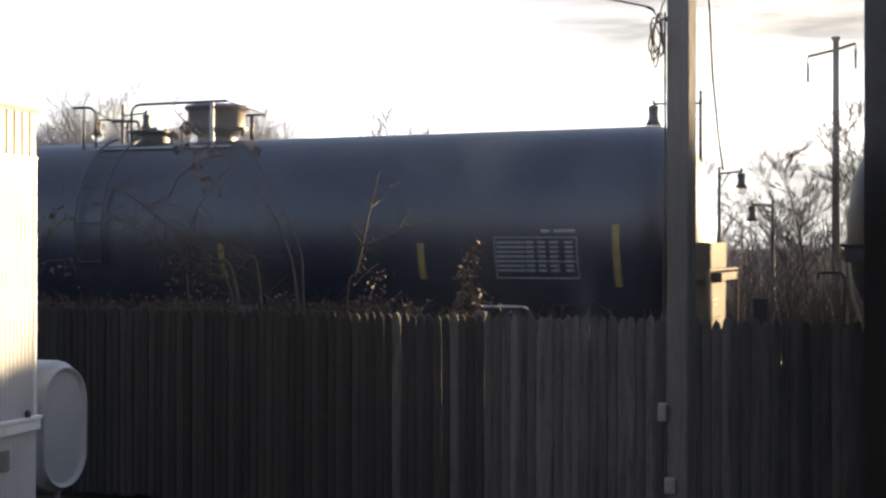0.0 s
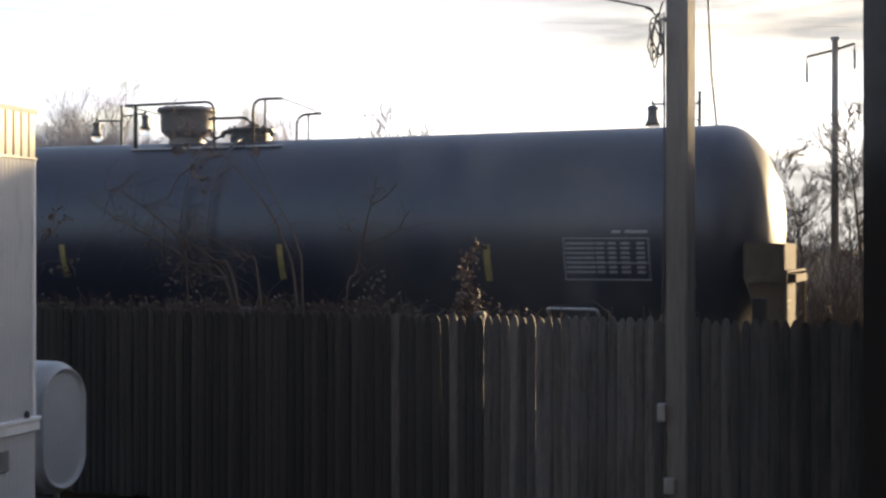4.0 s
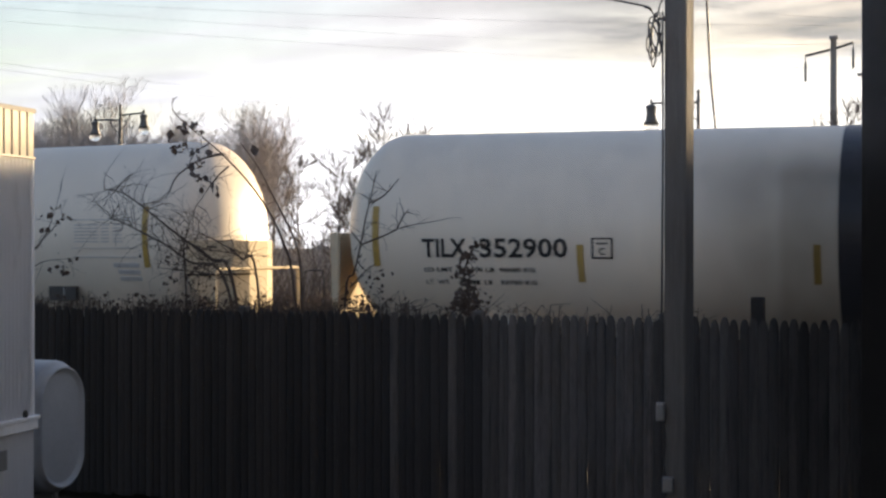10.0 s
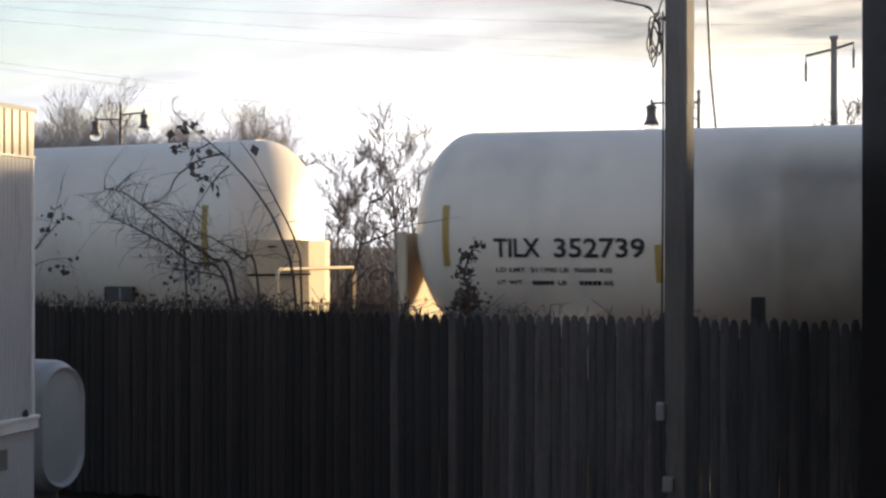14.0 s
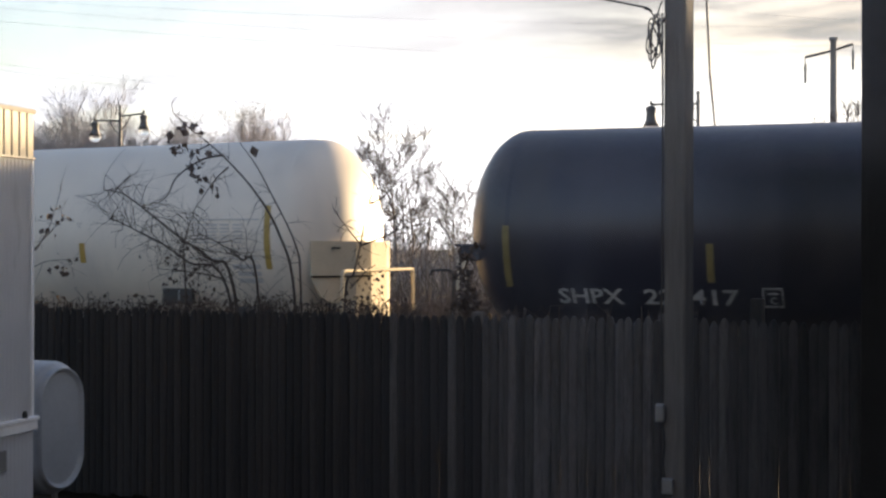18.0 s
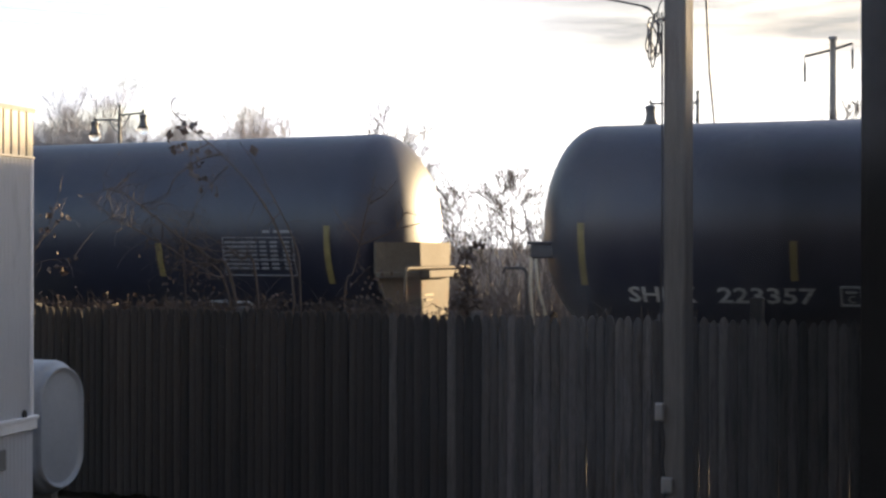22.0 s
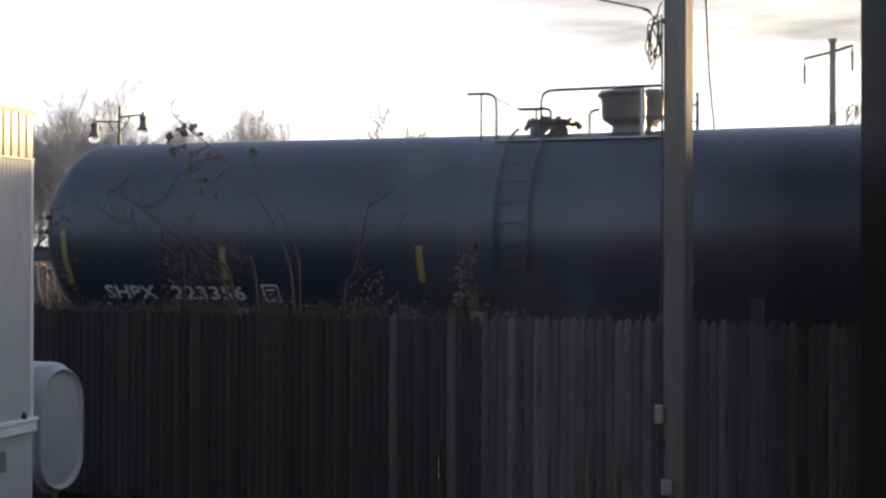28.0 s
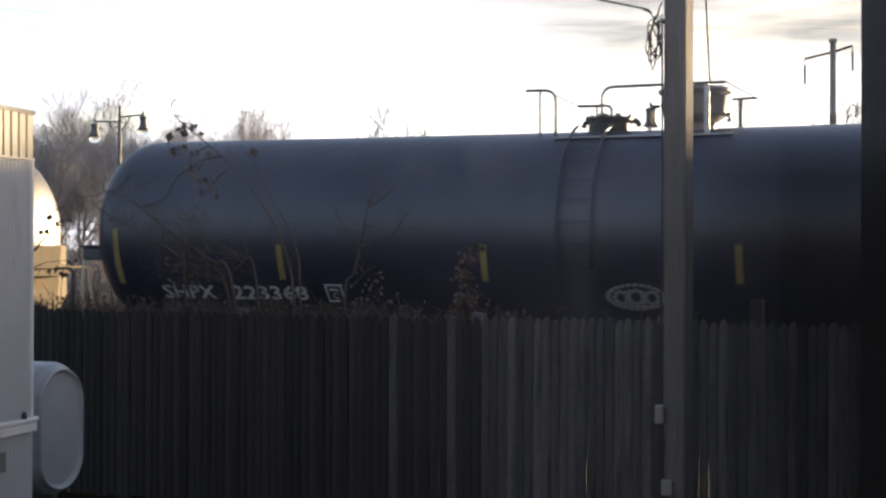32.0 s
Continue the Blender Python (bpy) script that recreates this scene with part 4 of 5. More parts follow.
def make_pole():
    cx, cy = 0.2125, 4.68
    pole = thing("utility_post", pose(*place(cx, cy), 0, rz=YAW - 13), "weathered square wooden utility post in the yard", "utility post")
    bm = bmesh.new()
    rng = random.Random(21)
    rows = []
    for k in range(25):
        z = -0.1 + 4.9 * k / 24
        ring = []
        for x, y in ((-1, -1), (-0.86, -1.06), (0.86, -1.06), (1, -1), (1.06, -0.86), (1.06, 0.86), (1, 1), (-1, 1)):
            ring.append(bm.verts.new((x * 0.0585 + rng.gauss(0, 0.0006), y * 0.0585 + rng.gauss(0, 0.0006), z)))
        rows.append(ring)
    for a, b in zip(rows, rows[1:]):
        for k in range(8):
            bm.faces.new((a[k], a[(k + 1) % 8], b[(k + 1) % 8], b[k]))
    bm.faces.new(rows[-1])
    bm.faces.new(rows[0][::-1])
    bmesh.ops.recalc_face_normals(bm, faces=bm.faces[:])
    bmesh.ops.transform(bm, matrix=Matrix.Rotation(radians(-19), 4, "Z"), verts=bm.verts[:])
    part("shaft", bm, POST_WOOD, pole)
    bm = bmesh.new()
    line = [(0.15, 0.0), (0.156, 0.9), (0.142, 1.15), (0.15, 1.2), (0.132, 1.29), (0.144, 1.43), (0.128, 1.53), (0.124, 1.65), (0.126, 1.85), (0.124, 2.09), (0.13, 3.0), (0.128, 3.7)]
    tube(bm, rounded([(x - cx, 4.64 - cy, z) for x, z in line], 0.05), 0.006, 6)
    part("conduit", bm, CABLE, pole, "thin dark cable", smooth=True)
    for x0, x1, z0, z1 in ((0.095, 0.141, 1.53, 1.625), (0.129, 0.19, 1.15, 1.232)):
        bm = bmesh.new()
        box(bm, x0 - cx, x1 - cx, 4.595 - cy, 4.65 - cy, z0, z1, 0.008)
        lid = part("junction_box", bm, BOX_GREY, pole, "small light grey box")
        bm = bmesh.new()
        box(bm, x0 + 0.006 - cx, x1 - 0.006 - cx, 4.591 - cy, 4.5955 - cy, z0 + 0.012, z1 - 0.012, 0.002)
        part("cover", bm, BOX_GREY, lid)
    for z in (3.66,):
        bm = bmesh.new()
        tube(bm, [(-0.07, -0.05, z), (-0.1, -0.06, z), (-0.108, -0.06, z - 0.015), (-0.1, -0.06, z - 0.03)], 0.006, 6)
        lathe(bm, [(0.014, -0.006), (0.014, 0.006)], 6, Matrix.Translation((-0.072, -0.055, z)) @ Matrix.Rotation(radians(90), 4, "Y"))
        part("hook", bm, RUST, pole)
    # a coil of spare cable hung at the post's side
    for k, (w, top, low, lean) in enumerate(((0.017, 3.69, 3.4, 0.06), (0.03, 3.67, 3.46, -0.14), (0.034, 3.66, 3.48, 0.3), (0.022, 3.69, 3.44, 0.16), (0.02, 3.64, 3.47, -0.3))):
        pts = []
        for j in range(21):
            a = 2 * math.pi * j / 20
            u, v = w * math.sin(a), (top - low) / 2 * math.cos(a)
            pts.append((0.09 + u + lean * v - cx, 4.6 - cy + 0.012 * math.sin(a * 2 + k), (top + low) / 2 + v))
        coil = bmesh.new()
        tube(coil, pts, 0.0042, 5, caps=False)
        part("cable_coil", coil, CABLE, pole, "hanging loop of black cable", smooth=True)
    coil = bmesh.new()
    tube(coil, [(0.035 - cx, 4.6 - cy, 3.722), (0.06 - cx, 4.6 - cy, 3.715), (0.075 - cx, 4.6 - cy, 3.7)], 0.008, 6)
    part("cable_grip", coil, CABLE, pole, smooth=True)
    coil = bmesh.new()
    tube(coil, rounded([(0.07 - cx, 4.6 - cy, 3.7), (0.1 - cx, 4.6 - cy, 3.66), (0.118 - cx, 4.61 - cy, 3.74), (0.13 - cx, 4.63 - cy, 3.76)], 0.03), 0.0042, 5)
    part("cable_tail", coil, CABLE, pole, smooth=True)
    bm = bmesh.new()
    tube(bm, catenary((*place(0.05, 4.6), 3.718), (*place(-3.6, 3.9), 4.62), 0.03, 16), 0.0055, 6)
    solid("service_cable", bm, CABLE, Matrix(), "black service cable strung to the post", "cable", smooth=True)


make_pole()


# ---- porch post close to the viewpoint ----
def make_porch_post():
    ahead, right = Vector((-math.sin(radians(YAW)), math.cos(radians(YAW)), 0)), Vector((math.cos(radians(YAW)), math.sin(radians(YAW)), 0))
    p = ahead * 2.145 + right * (0.665 + 0.085)
    bm = bmesh.new()
    box(bm, -0.085, 0.085, -0.085, 0.085, -0.05, 4.6, 0.012)
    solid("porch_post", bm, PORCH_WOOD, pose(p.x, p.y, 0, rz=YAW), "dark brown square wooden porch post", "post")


make_porch_post()


# ---- window that the view goes through ----
def hazed_glass():
    """A clear pane with a run and some smudges, and with painted haze, top glare and a dimming strip."""
    m = bpy.data.materials.new("smudged_hazed_glass")
    m.use_nodes = True
    n, l = m.node_tree.nodes, m.node_tree.links
    n.clear()

    def math_node(op, a, b):
        node = n.new("ShaderNodeMath")
        node.operation = op
        for socket, value in zip(node.inputs, (a, b)):
            if isinstance(value, (int, float)):
                socket.default_value = value
            else:
                l.new(value, socket)
        return node.outputs[0]

    def ramp(value, a, b, c, d):
        node = n.new("ShaderNodeMapRange")
        node.interpolation_type = "SMOOTHSTEP"
        for key, v in (("From Min", a), ("From Max", b), ("To Min", c), ("To Max", d)):
            node.inputs[key].default_value = v
        l.new(value, node.inputs["Value"])
        return node.outputs[0]

    co = n.new("ShaderNodeTexCoord")
    sep = n.new("ShaderNodeSeparateXYZ")
    l.new(co.outputs["Object"], sep.inputs[0])
    x, z = sep.outputs["X"], sep.outputs["Z"]
    blotch = n.new("ShaderNodeTexNoise")
    blotch.inputs["Scale"].default_value, blotch.inputs["Detail"].default_value = 38, 4
    l.new(co.outputs["Object"], blotch.inputs["Vector"])
    mottle = ramp(blotch.outputs["Fac"], 0.3, 0.7, 0.45, 1.5)
    # the middle field: a reflection's haze painted as a pale film, with its edges
    field = math_node("MULTIPLY", ramp(x, -0.04, 0.03, 0.08, 1.0), ramp(x, 0.0995, 0.1025, 1.0, 0.0))
    film = math_node("MULTIPLY", field, HAZE_DUST)
    for cx, cz, rx, rz, amount in ((0.0415, -0.0165, 0.0065, 0.021, 1.3), (-0.0075, 0.0255, 0.013, 0.012, 1.6), (0.0145, 0.025, 0.011, 0.013, 1.7),
                                   (0.04, 0.02, 0.018, 0.022, 0.8), (-0.04, 0.02, 0.03, 0.014, 0.6), (0.075, 0.022, 0.02, 0.014, 0.7)):
        dx = math_node("DIVIDE", math_node("SUBTRACT", x, cx), rx)
        dz = math_node("DIVIDE", math_node("SUBTRACT", z, cz), rz)
        far = math_node("SQRT", math_node("ADD", math_node("MULTIPLY", dx, dx), math_node("MULTIPLY", dz, dz)), 0)
        film = math_node("ADD", film, ramp(far, 0.1, 1.0, amount * HAZE_DUST, 0.0))
    film = math_node("ADD", film, ramp(z, -0.004, 0.045, 0.0, HAZE_DUST * 4.4))   # sky glare painted as a veil that thickens towards the top
    film = math_node("ADD", math_node("MULTIPLY", film, mottle), HAZE_DUST * 0.06)
    # shade painted on the pane's right side: a mottled strip that dims the view
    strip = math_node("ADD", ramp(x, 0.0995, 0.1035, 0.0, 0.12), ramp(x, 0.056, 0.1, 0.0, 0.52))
    strip = math_node("MULTIPLY", math_node("MULTIPLY", strip, ramp(z, 0.02, 0.037, 1.0, 0.0)), ramp(blotch.outputs["Fac"], 0.3, 0.7, 0.9, 1.08))
    dimmed, dark = n.new("ShaderNodeMixShader"), n.new("ShaderNodeBsdfTranslucent")
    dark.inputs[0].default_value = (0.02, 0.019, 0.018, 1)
    clear, haze, mix, out = (n.new("ShaderNode" + k) for k in ("BsdfTransparent", "BsdfTranslucent", "MixShader", "OutputMaterial"))
    clear.inputs[0].default_value = (0.985, 0.99, 0.985, 1)
    haze.inputs[0].default_value = (0.76, 0.76, 0.82, 1)
    l.new(film, mix.inputs[0])
    l.new(clear.outputs[0], mix.inputs[1])
    l.new(haze.outputs[0], mix.inputs[2])
    l.new(strip, dimmed.inputs[0])
    l.new(mix.outputs[0], dimmed.inputs[1])
    l.new(dark.outputs[0], dimmed.inputs[2])
    l.new(dimmed.outputs[0], out.inputs[0])
    return m


HAZE_DUST = 0.02


def make_window():
    at = pose(0, 0, 0, rz=YAW)
    x0, x1, z0, z1, near, far = -0.46, 0.44, EYE - 0.6, EYE + 0.6, 0.36, 0.5
    bm = bmesh.new()
    for a, b, c, d in ((-3.2, x0, -0.1, 4.4), (x1, 0.78, -0.1, 4.4), (x0, x1, -0.1, z0), (x0, x1, z1, 4.4)):
        box(bm, a, b, near, far, c, d)
    solid("wall_window", bm, WALL_PLAIN, at, "plain dull house wall round the window", "wall", kind="structure")
    window = thing("window_1", at, "closed window with a smudged clear pane that carries painted haze", "window", kind="structure")
    for a, b, c, d in ((x0 + 0.002, x0 + 0.05, z0 + 0.002, z1 - 0.002), (x1 - 0.05, x1 - 0.002, z0 + 0.002, z1 - 0.002),
                       (x0 + 0.05, x1 - 0.05, z0 + 0.002, z0 + 0.05), (x0 + 0.05, x1 - 0.05, z1 - 0.05, z1 - 0.002)):
        bm = bmesh.new()
        box(bm, a, b, 0.395, 0.445, c, d, 0.006)
        part("window_frame", bm, SIDING, window)
    bm = bmesh.new()
    vs = [bm.verts.new((a, 0, b)) for a, b in ((x0 + 0.05, z0 + 0.05 - EYE), (x1 - 0.05, z0 + 0.05 - EYE), (x1 - 0.05, z1 - 0.05 - EYE), (x0 + 0.05, z1 - 0.05 - EYE))]
    bm.faces.new(vs)
    pane = part("pane", bm, hazed_glass(), window, "clear glass with smudges, painted haze and painted dimming at right", at=pose(0, 0.42, EYE))
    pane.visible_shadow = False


make_window()


# ---- mobile home and its oil tank ----
HOME = Matrix.Translation((*place(-4.416, 5.50), 0)) @ Matrix.Rotation(radians(5.08), 4, "Z")   # the far corner; local -y runs along the wall


def make_home():
    home = thing("mobile_home", HOME, "white mobile home with ribbed metal siding", "mobile home")
    length, wide = 8.08, 3.6

    def ribbed(z0, z1, along, rib, depth, material, name, label="", groove=0.35):
        """A sheet with raised ribs on the long wall (along y) or the end wall (along x)."""
        bm = bmesh.new()
        prof, d = [], 0.0
        total = length if along == "y" else wide
        while d < total:
            prof += [(d, 0), (d + rib * groove, 0), (d + rib * (groove + 0.1), depth), (d + rib * 0.92, depth)]
            d += rib
        prof = [p for p in prof if p[0] <= total] + [(total, 0)]
        cols = []
        for s, o in prof:
            p = (o, -s) if along == "y" else (-s, o)
            cols.append((bm.verts.new((*p, z0)), bm.verts.new((*p, z1))))
        for a, b in zip(cols, cols[1:]):
            bm.faces.new((a[0], b[0], b[1], a[1]))
        geom = bmesh.ops.solidify(bm, geom=bm.faces[:], thickness=0.02)
        bmesh.ops.recalc_face_normals(bm, faces=bm.faces[:])
        part(name, bm, material, home, label)

    for along in "yx":
        ribbed(1.19, 3.11, along, 0.05, 0.002, SIDING, "siding")
        ribbed(0.05, 1.09, along, 0.05, 0.002, SIDING, "skirting")
        ribbed(3.125, 3.455, along, 0.1, 0.012, FASCIA, "fascia", "cream ribbed fascia", 0.08)
    for z0, z1, o, name, mm in ((1.085, 1.16, 0.026, "belt_rail", SIDING), (1.16, 1.19, 0.036, "belt_rail", SIDING), (3.105, 3.127, 0.014, "fascia_trim", FASCIA),
                                (3.45, 3.485, 0.016, "roof_edge", ROOFING)):
        bm = bmesh.new()
        box(bm, -0.02, o, -length, o, z0, z1, 0.005)
        box(bm, -wide, -0.02, -0.02, o, z0, z1, 0.005)
        part(name, bm, mm, home)
    bm = bmesh.new()
    box(bm, -0.03, 0.006, -0.03, 0.006, 1.19, 3.105, 0.004)
    part("corner_trim", bm, SIDING, home)
    bm = bmesh.new()
    box(bm, -wide, -0.03, -length, -0.03, 0.0, 3.44)
    part("body", bm, SIDING, home)
    bm = bmesh.new()
    vs = [bm.verts.new(p) for p in ((0.012, 0.012, 3.485), (0.012, -length, 3.485), (-wide, -length, 3.485), (-wide, 0.012, 3.485),
                                    (-wide / 2, 0.012, 3.66), (-wide / 2, -length, 3.66))]
    for f in ((0, 4, 5, 1), (4, 3, 2, 5), (0, 3, 4), (1, 5, 2), (0, 1, 2, 3)):
        bm.faces.new([vs[k] for k in f])
    bmesh.ops.recalc_face_normals(bm, faces=bm.faces[:])
    part("roof", bm, ROOFING, home)
    bm = bmesh.new()
    lathe(bm, [(0.02, 0), (0.02, 0.03), (0.012, 0.05), (0, 0.055)], 8, Matrix.Translation((0.02, -0.140, 1.19)))
    part("knob", bm, DARK_STEEL, home, "small dark knob")
    bm = bmesh.new()
    box(bm, 0.0, 0.02, -0.48, -0.372, 0.835, 0.985, 0.006)
    part("vent_cover", bm, BOX_GREY, home, "small grey vent cover")


make_home()


def make_oil_tank():
    tank = thing("oil_tank", pose(*place(-4.638, 5.993), 0, rz=-1.0), "white obround steel oil tank standing on legs", "oil tank")
    w, h, length = 0.33, 0.54, 1.45
    zc = 0.99

    def loop(k, inset):
        rr = w - inset
        pts = []
        for j in range(40):
            a = 2 * math.pi * j / 40
            y, z = rr * math.cos(a), rr * math.sin(a)
            z += (h - w) if z >= 0 else -(h - w)
            pts.append((k, y, zc + z))
        return pts

    bm = bmesh.new()
    prof = [(0.0, 0.0), (0.035, 0.008), (0.055, 0.022), (0.064, 0.038), (0.084, 0.042), (0.112, 0.05), (0.118, 0.058), (0.112, 0.067), (0.088, 0.08), (0.084, 0.1), (0.1, 0.2)]
    rings = [[bm.verts.new(p) for p in loop(x, i)] for x, i in [(-length - x, i) for x, i in prof[::-1]] + prof]
    for a, b in zip(rings, rings[1:]):
        for k in range(40):
            bm.faces.new((a[k], a[(k + 1) % 40], b[(k + 1) % 40], b[k]))
    bm.faces.new(rings[0][::-1])
    bm.faces.new(rings[-1])
    bmesh.ops.recalc_face_normals(bm, faces=bm.faces[:])
    part("body", bm, OIL_TANK, tank, smooth=True)
    for x in (-0.12, -length + 0.12):
        for y in (-0.2, 0.2):
            bm = bmesh.new()
            tube(bm, [(x, y, -0.03), (x, y, 0.62)], 0.024, 8)
            part("leg", bm, GALV, tank)
    bm = bmesh.new()
    lathe(bm, [(0.03, 0.0), (0.03, 0.05), (0.018, 0.06), (0, 0.062)], 8, Matrix.Translation((0.02, -0.32, zc + 0.05)) @ Matrix.Rotation(radians(70), 4, "X"))
    part("valve", bm, GALV, tank)


make_oil_tank()


# ---- street lamps, power pole and wires beyond the line ----
def bell_lamp(foot, heights, arms, size=0.42):
    """A bell lamp post; arms: for each bell, its offset along the arm and the bell's height."""
    top = heights
    lamp = thing("street_lamp", pose(foot.x, foot.y, LOW, rz=-13 + 7.86), "dark cast-iron street lamp with hanging bell shades", "street lamp", "street lamps")
    bm = bmesh.new()
    lathe(bm, [(0.16, -0.1), (0.16, 0.5), (0.09, 0.7), (0.075, 2.5), (0.06, top - 0.5), (0.05, top - 0.4), (0.09, top - 0.36), (0.05, top - 0.3), (0.045, top - 0.1),
               (0.075, top - 0.05), (0.02, top), (0, top + 0.02)], 12)
    part("post", bm, LAMP_IRON, lamp, smooth=True)
    for off, z in arms:
        bm = bmesh.new()
        tube(bm, [(0, 0, z - 0.02), (off, 0, z + 0.03)], 0.036, 8)
        tube(bm, rounded([(0, 0, z - 0.62), (off * 0.2, 0, z - 0.4), (off * 0.42, 0, z - 0.04)], 0.2), 0.024, 6)
        tube(bm, [(off * 0.16 + off * 0.09 * math.cos(a), 0, z - 0.17 + 0.1 * math.sin(a)) for a in (k * math.pi / 5 for k in range(11))], 0.016, 5)
        tube(bm, [(off * 0.4 + off * 0.06 * math.cos(a), 0, z - 0.1 + 0.06 * math.sin(a)) for a in (k * math.pi / 5 for k in range(11))], 0.014, 5)
        lathe(bm, [(0.02, 0), (0.06, 0.05), (0.025, 0.12), (0, 0.2)], 8, Matrix.Translation((off, 0, z + 0.02)))
        part("arm", bm, LAMP_IRON, lamp, smooth=True)
        bm = bmesh.new()
        s = size
        lathe(bm, [(0, 0.02), (0.24 * s, 0.0), (0.36 * s, -0.1 * s), (0.46 * s, -0.2 * s), (0.4 * s, -0.32 * s), (0.36 * s, -0.75 * s), (0.42 * s, -1.15 * s), (0.66 * s, -1.6 * s), (0.6 * s, -1.6 * s), (0.3 * s, -1.0 * s), (0, -0.9 * s)],
              16, Matrix.Translation((off, 0, z - 0.02)))
        shade = part("shade", bm, LAMP_IRON, lamp, "bell-shaped dark shade", smooth=True)
        bm = bmesh.new()
        lathe(bm, [(0, -1.35 * s), (0.5 * s, -1.45 * s), (0.66 * s, -1.66 * s), (0.62 * s, -1.9 * s), (0.36 * s, -2.2 * s), (0, -2.28 * s)], 14, Matrix.Translation((off, 0, z - 0.02)))
        part("globe", bm, LAMP_GLASS, shade, "frosted pale glass bowl", smooth=True)


bell_lamp(bearing(3.8, 29), 7.9, [(-1.6, 7.5)])
bell_lamp(bearing(-33.81, 36), 8.42, [(1.16, 8.0), (-1.26, 7.82)], 0.36)
bell_lamp(bearing(4.95, 34), 5.85, [(0.85, 5.6)], 0.36)
bell_lamp(bearing(8.17, 34), 4.55, [(-0.78, 4.35)], 0.36)


def make_hanging_cable():
    bm = bmesh.new()
    tube(bm, [bearing(3.9, 31, 15.0), bearing(4.32, 31.6, 11.3), bearing(4.53, 32.5, 8.85), bearing(4.88, 33.4, 6.75), bearing(5.18, 34, 5.42)], 0.045, 6)
    solid("hanging_cable", bm, CABLE, Matrix(), "dark cable hanging down to a street lamp", "cable", smooth=True)


make_hanging_cable()


def make_power_pole():
    foot = bearing(11.77, 48)
    pole = thing("power_pole", pose(foot.x, foot.y, LOW, rz=-4.1), "tall grey pole with a bent crossarm and hanging insulators", "power pole")
    bm = bmesh.new()
    lathe(bm, [(0.22, -0.1), (0.165, 12), (0.15, 13.4), (0.22, 13.42), (0.22, 13.6), (0, 13.62)], 14)
    part("shaft", bm, POLE_GREY, pole, smooth=True)
    bm = bmesh.new()
    tube(bm, [(-1.42, 0, 12.66), (0, 0, 12.93), (0.98, 0, 13.2)], 0.07, 6)
    part("crossarm", bm, DARK_STEEL, pole)
    for x, z in ((-1.42, 12.64), (0.98, 13.2)):
        bm = bmesh.new()
        lathe(bm, [(0.025, 0), (0.025, -0.3)] + [(0.075 if k % 2 else 0.055, -0.32 - 0.085 * k) for k in range(12)] + [(0.03, -1.32)], 8, Matrix.Translation((x, 0, z)))
        part("insulator", bm, LAMP_IRON, pole)


make_power_pole()

WIRES = [((-40.6, 60, 17.5), (4, 75, 19.5)), ((-40.6, 60, 16.65), (16, 66, 14.4)), ((-40.6, 60, 14.0), (0, 70, 12.0)), ((-40.6, 60, 13.6), (0, 72, 11.3)),
         ((-38, 60, 18.2), (13.0, 62, 17.0)), ((3, 60, 19.1), (16, 60, 16.6)), ((4, 62, 16.9), (16, 60, 15.4)), ((-12, 50, 7.2), (14, 50, 6.9)), ((-12, 52, 4.9), (14, 50, 4.6)), ((-18, 50, 3.2), (14, 50, 3.0))]
for (b0, r0, z0), (b1, r1, z1) in WIRES:
    wire = bmesh.new()
    tube(wire, catenary(bearing(b0, r0, z0), bearing(b1, r1, z1), 0.35, 16), 0.0065, 5)
    solid("overhead_wire", wire, CABLE, Matrix(), "thin dark overhead wire across the sky", "wire", "overhead wires", smooth=True)


# ---- bare trees ----
def prisms(segs, sides=3):
    """One mesh of tapered bars, from (foot, tip, radius, radius)."""
    verts, faces = [], []
    for p, q, r0, r1 in segs:
        d = q - p
        if d.length < 1e-5:
            continue
        d.normalize()
        u = d.cross(Vector((0.31, 0.17, 0.93)) if abs(d.z) < 0.9 else Vector((1, 0.2, 0))).normalized()
        w = d.cross(u)
        k = len(verts)
        for c, r in ((p, r0), (q, r1)):
            for j in range(sides):
                a = 2 * math.pi * j / sides
                verts.append(c + (u * math.cos(a) + w * math.sin(a)) * r)
        for j in range(sides):
            i = (j + 1) % sides
            faces.append((k + j, k + i, k + sides + i, k + sides + j))
    return verts, faces


def data_mesh(name, verts, faces, material):
    me = bpy.data.meshes.new(name)
    me.from_pydata([tuple(v) for v in verts], [], faces)
    me.materials.append(material)
    return me


def grow(rng, segs, limbs, p, d, length, r, level, last, spread, up):
    """Grows one branch with its side shoots."""
    n = 5 if level < 2 else 3
    step = length / n
    for k in range(n):
        d = (d + Vector((rng.gauss(0, 0.1), rng.gauss(0, 0.1), rng.gauss(0, 0.06) + up * 0.1))).normalized()
        q = p + d * step
        r1 = r * (0.86 if level < 2 else 0.75)
        (limbs if level < 2 else segs).append((p, q, r, r1))
        p, r = q, r1
        if level < last and (k >= 1 or level > 0):
            for _ in range(2 if level else (2 if k > 1 else 1)):
                a = rng.uniform(0, 2 * math.pi)
                side = Vector((math.cos(a), math.sin(a), rng.uniform(0.1, 0.7)))
                grow(rng, segs, limbs, p, (d * (1 - spread) + side.normalized() * spread).normalized(),
                     length * rng.uniform(0.42, 0.68), r * 0.6, level + 1, last, spread, up)
    if level < last:
        grow(rng, segs, limbs, p, d, length * 0.5, r * 0.85, level + 1, last, spread, up)


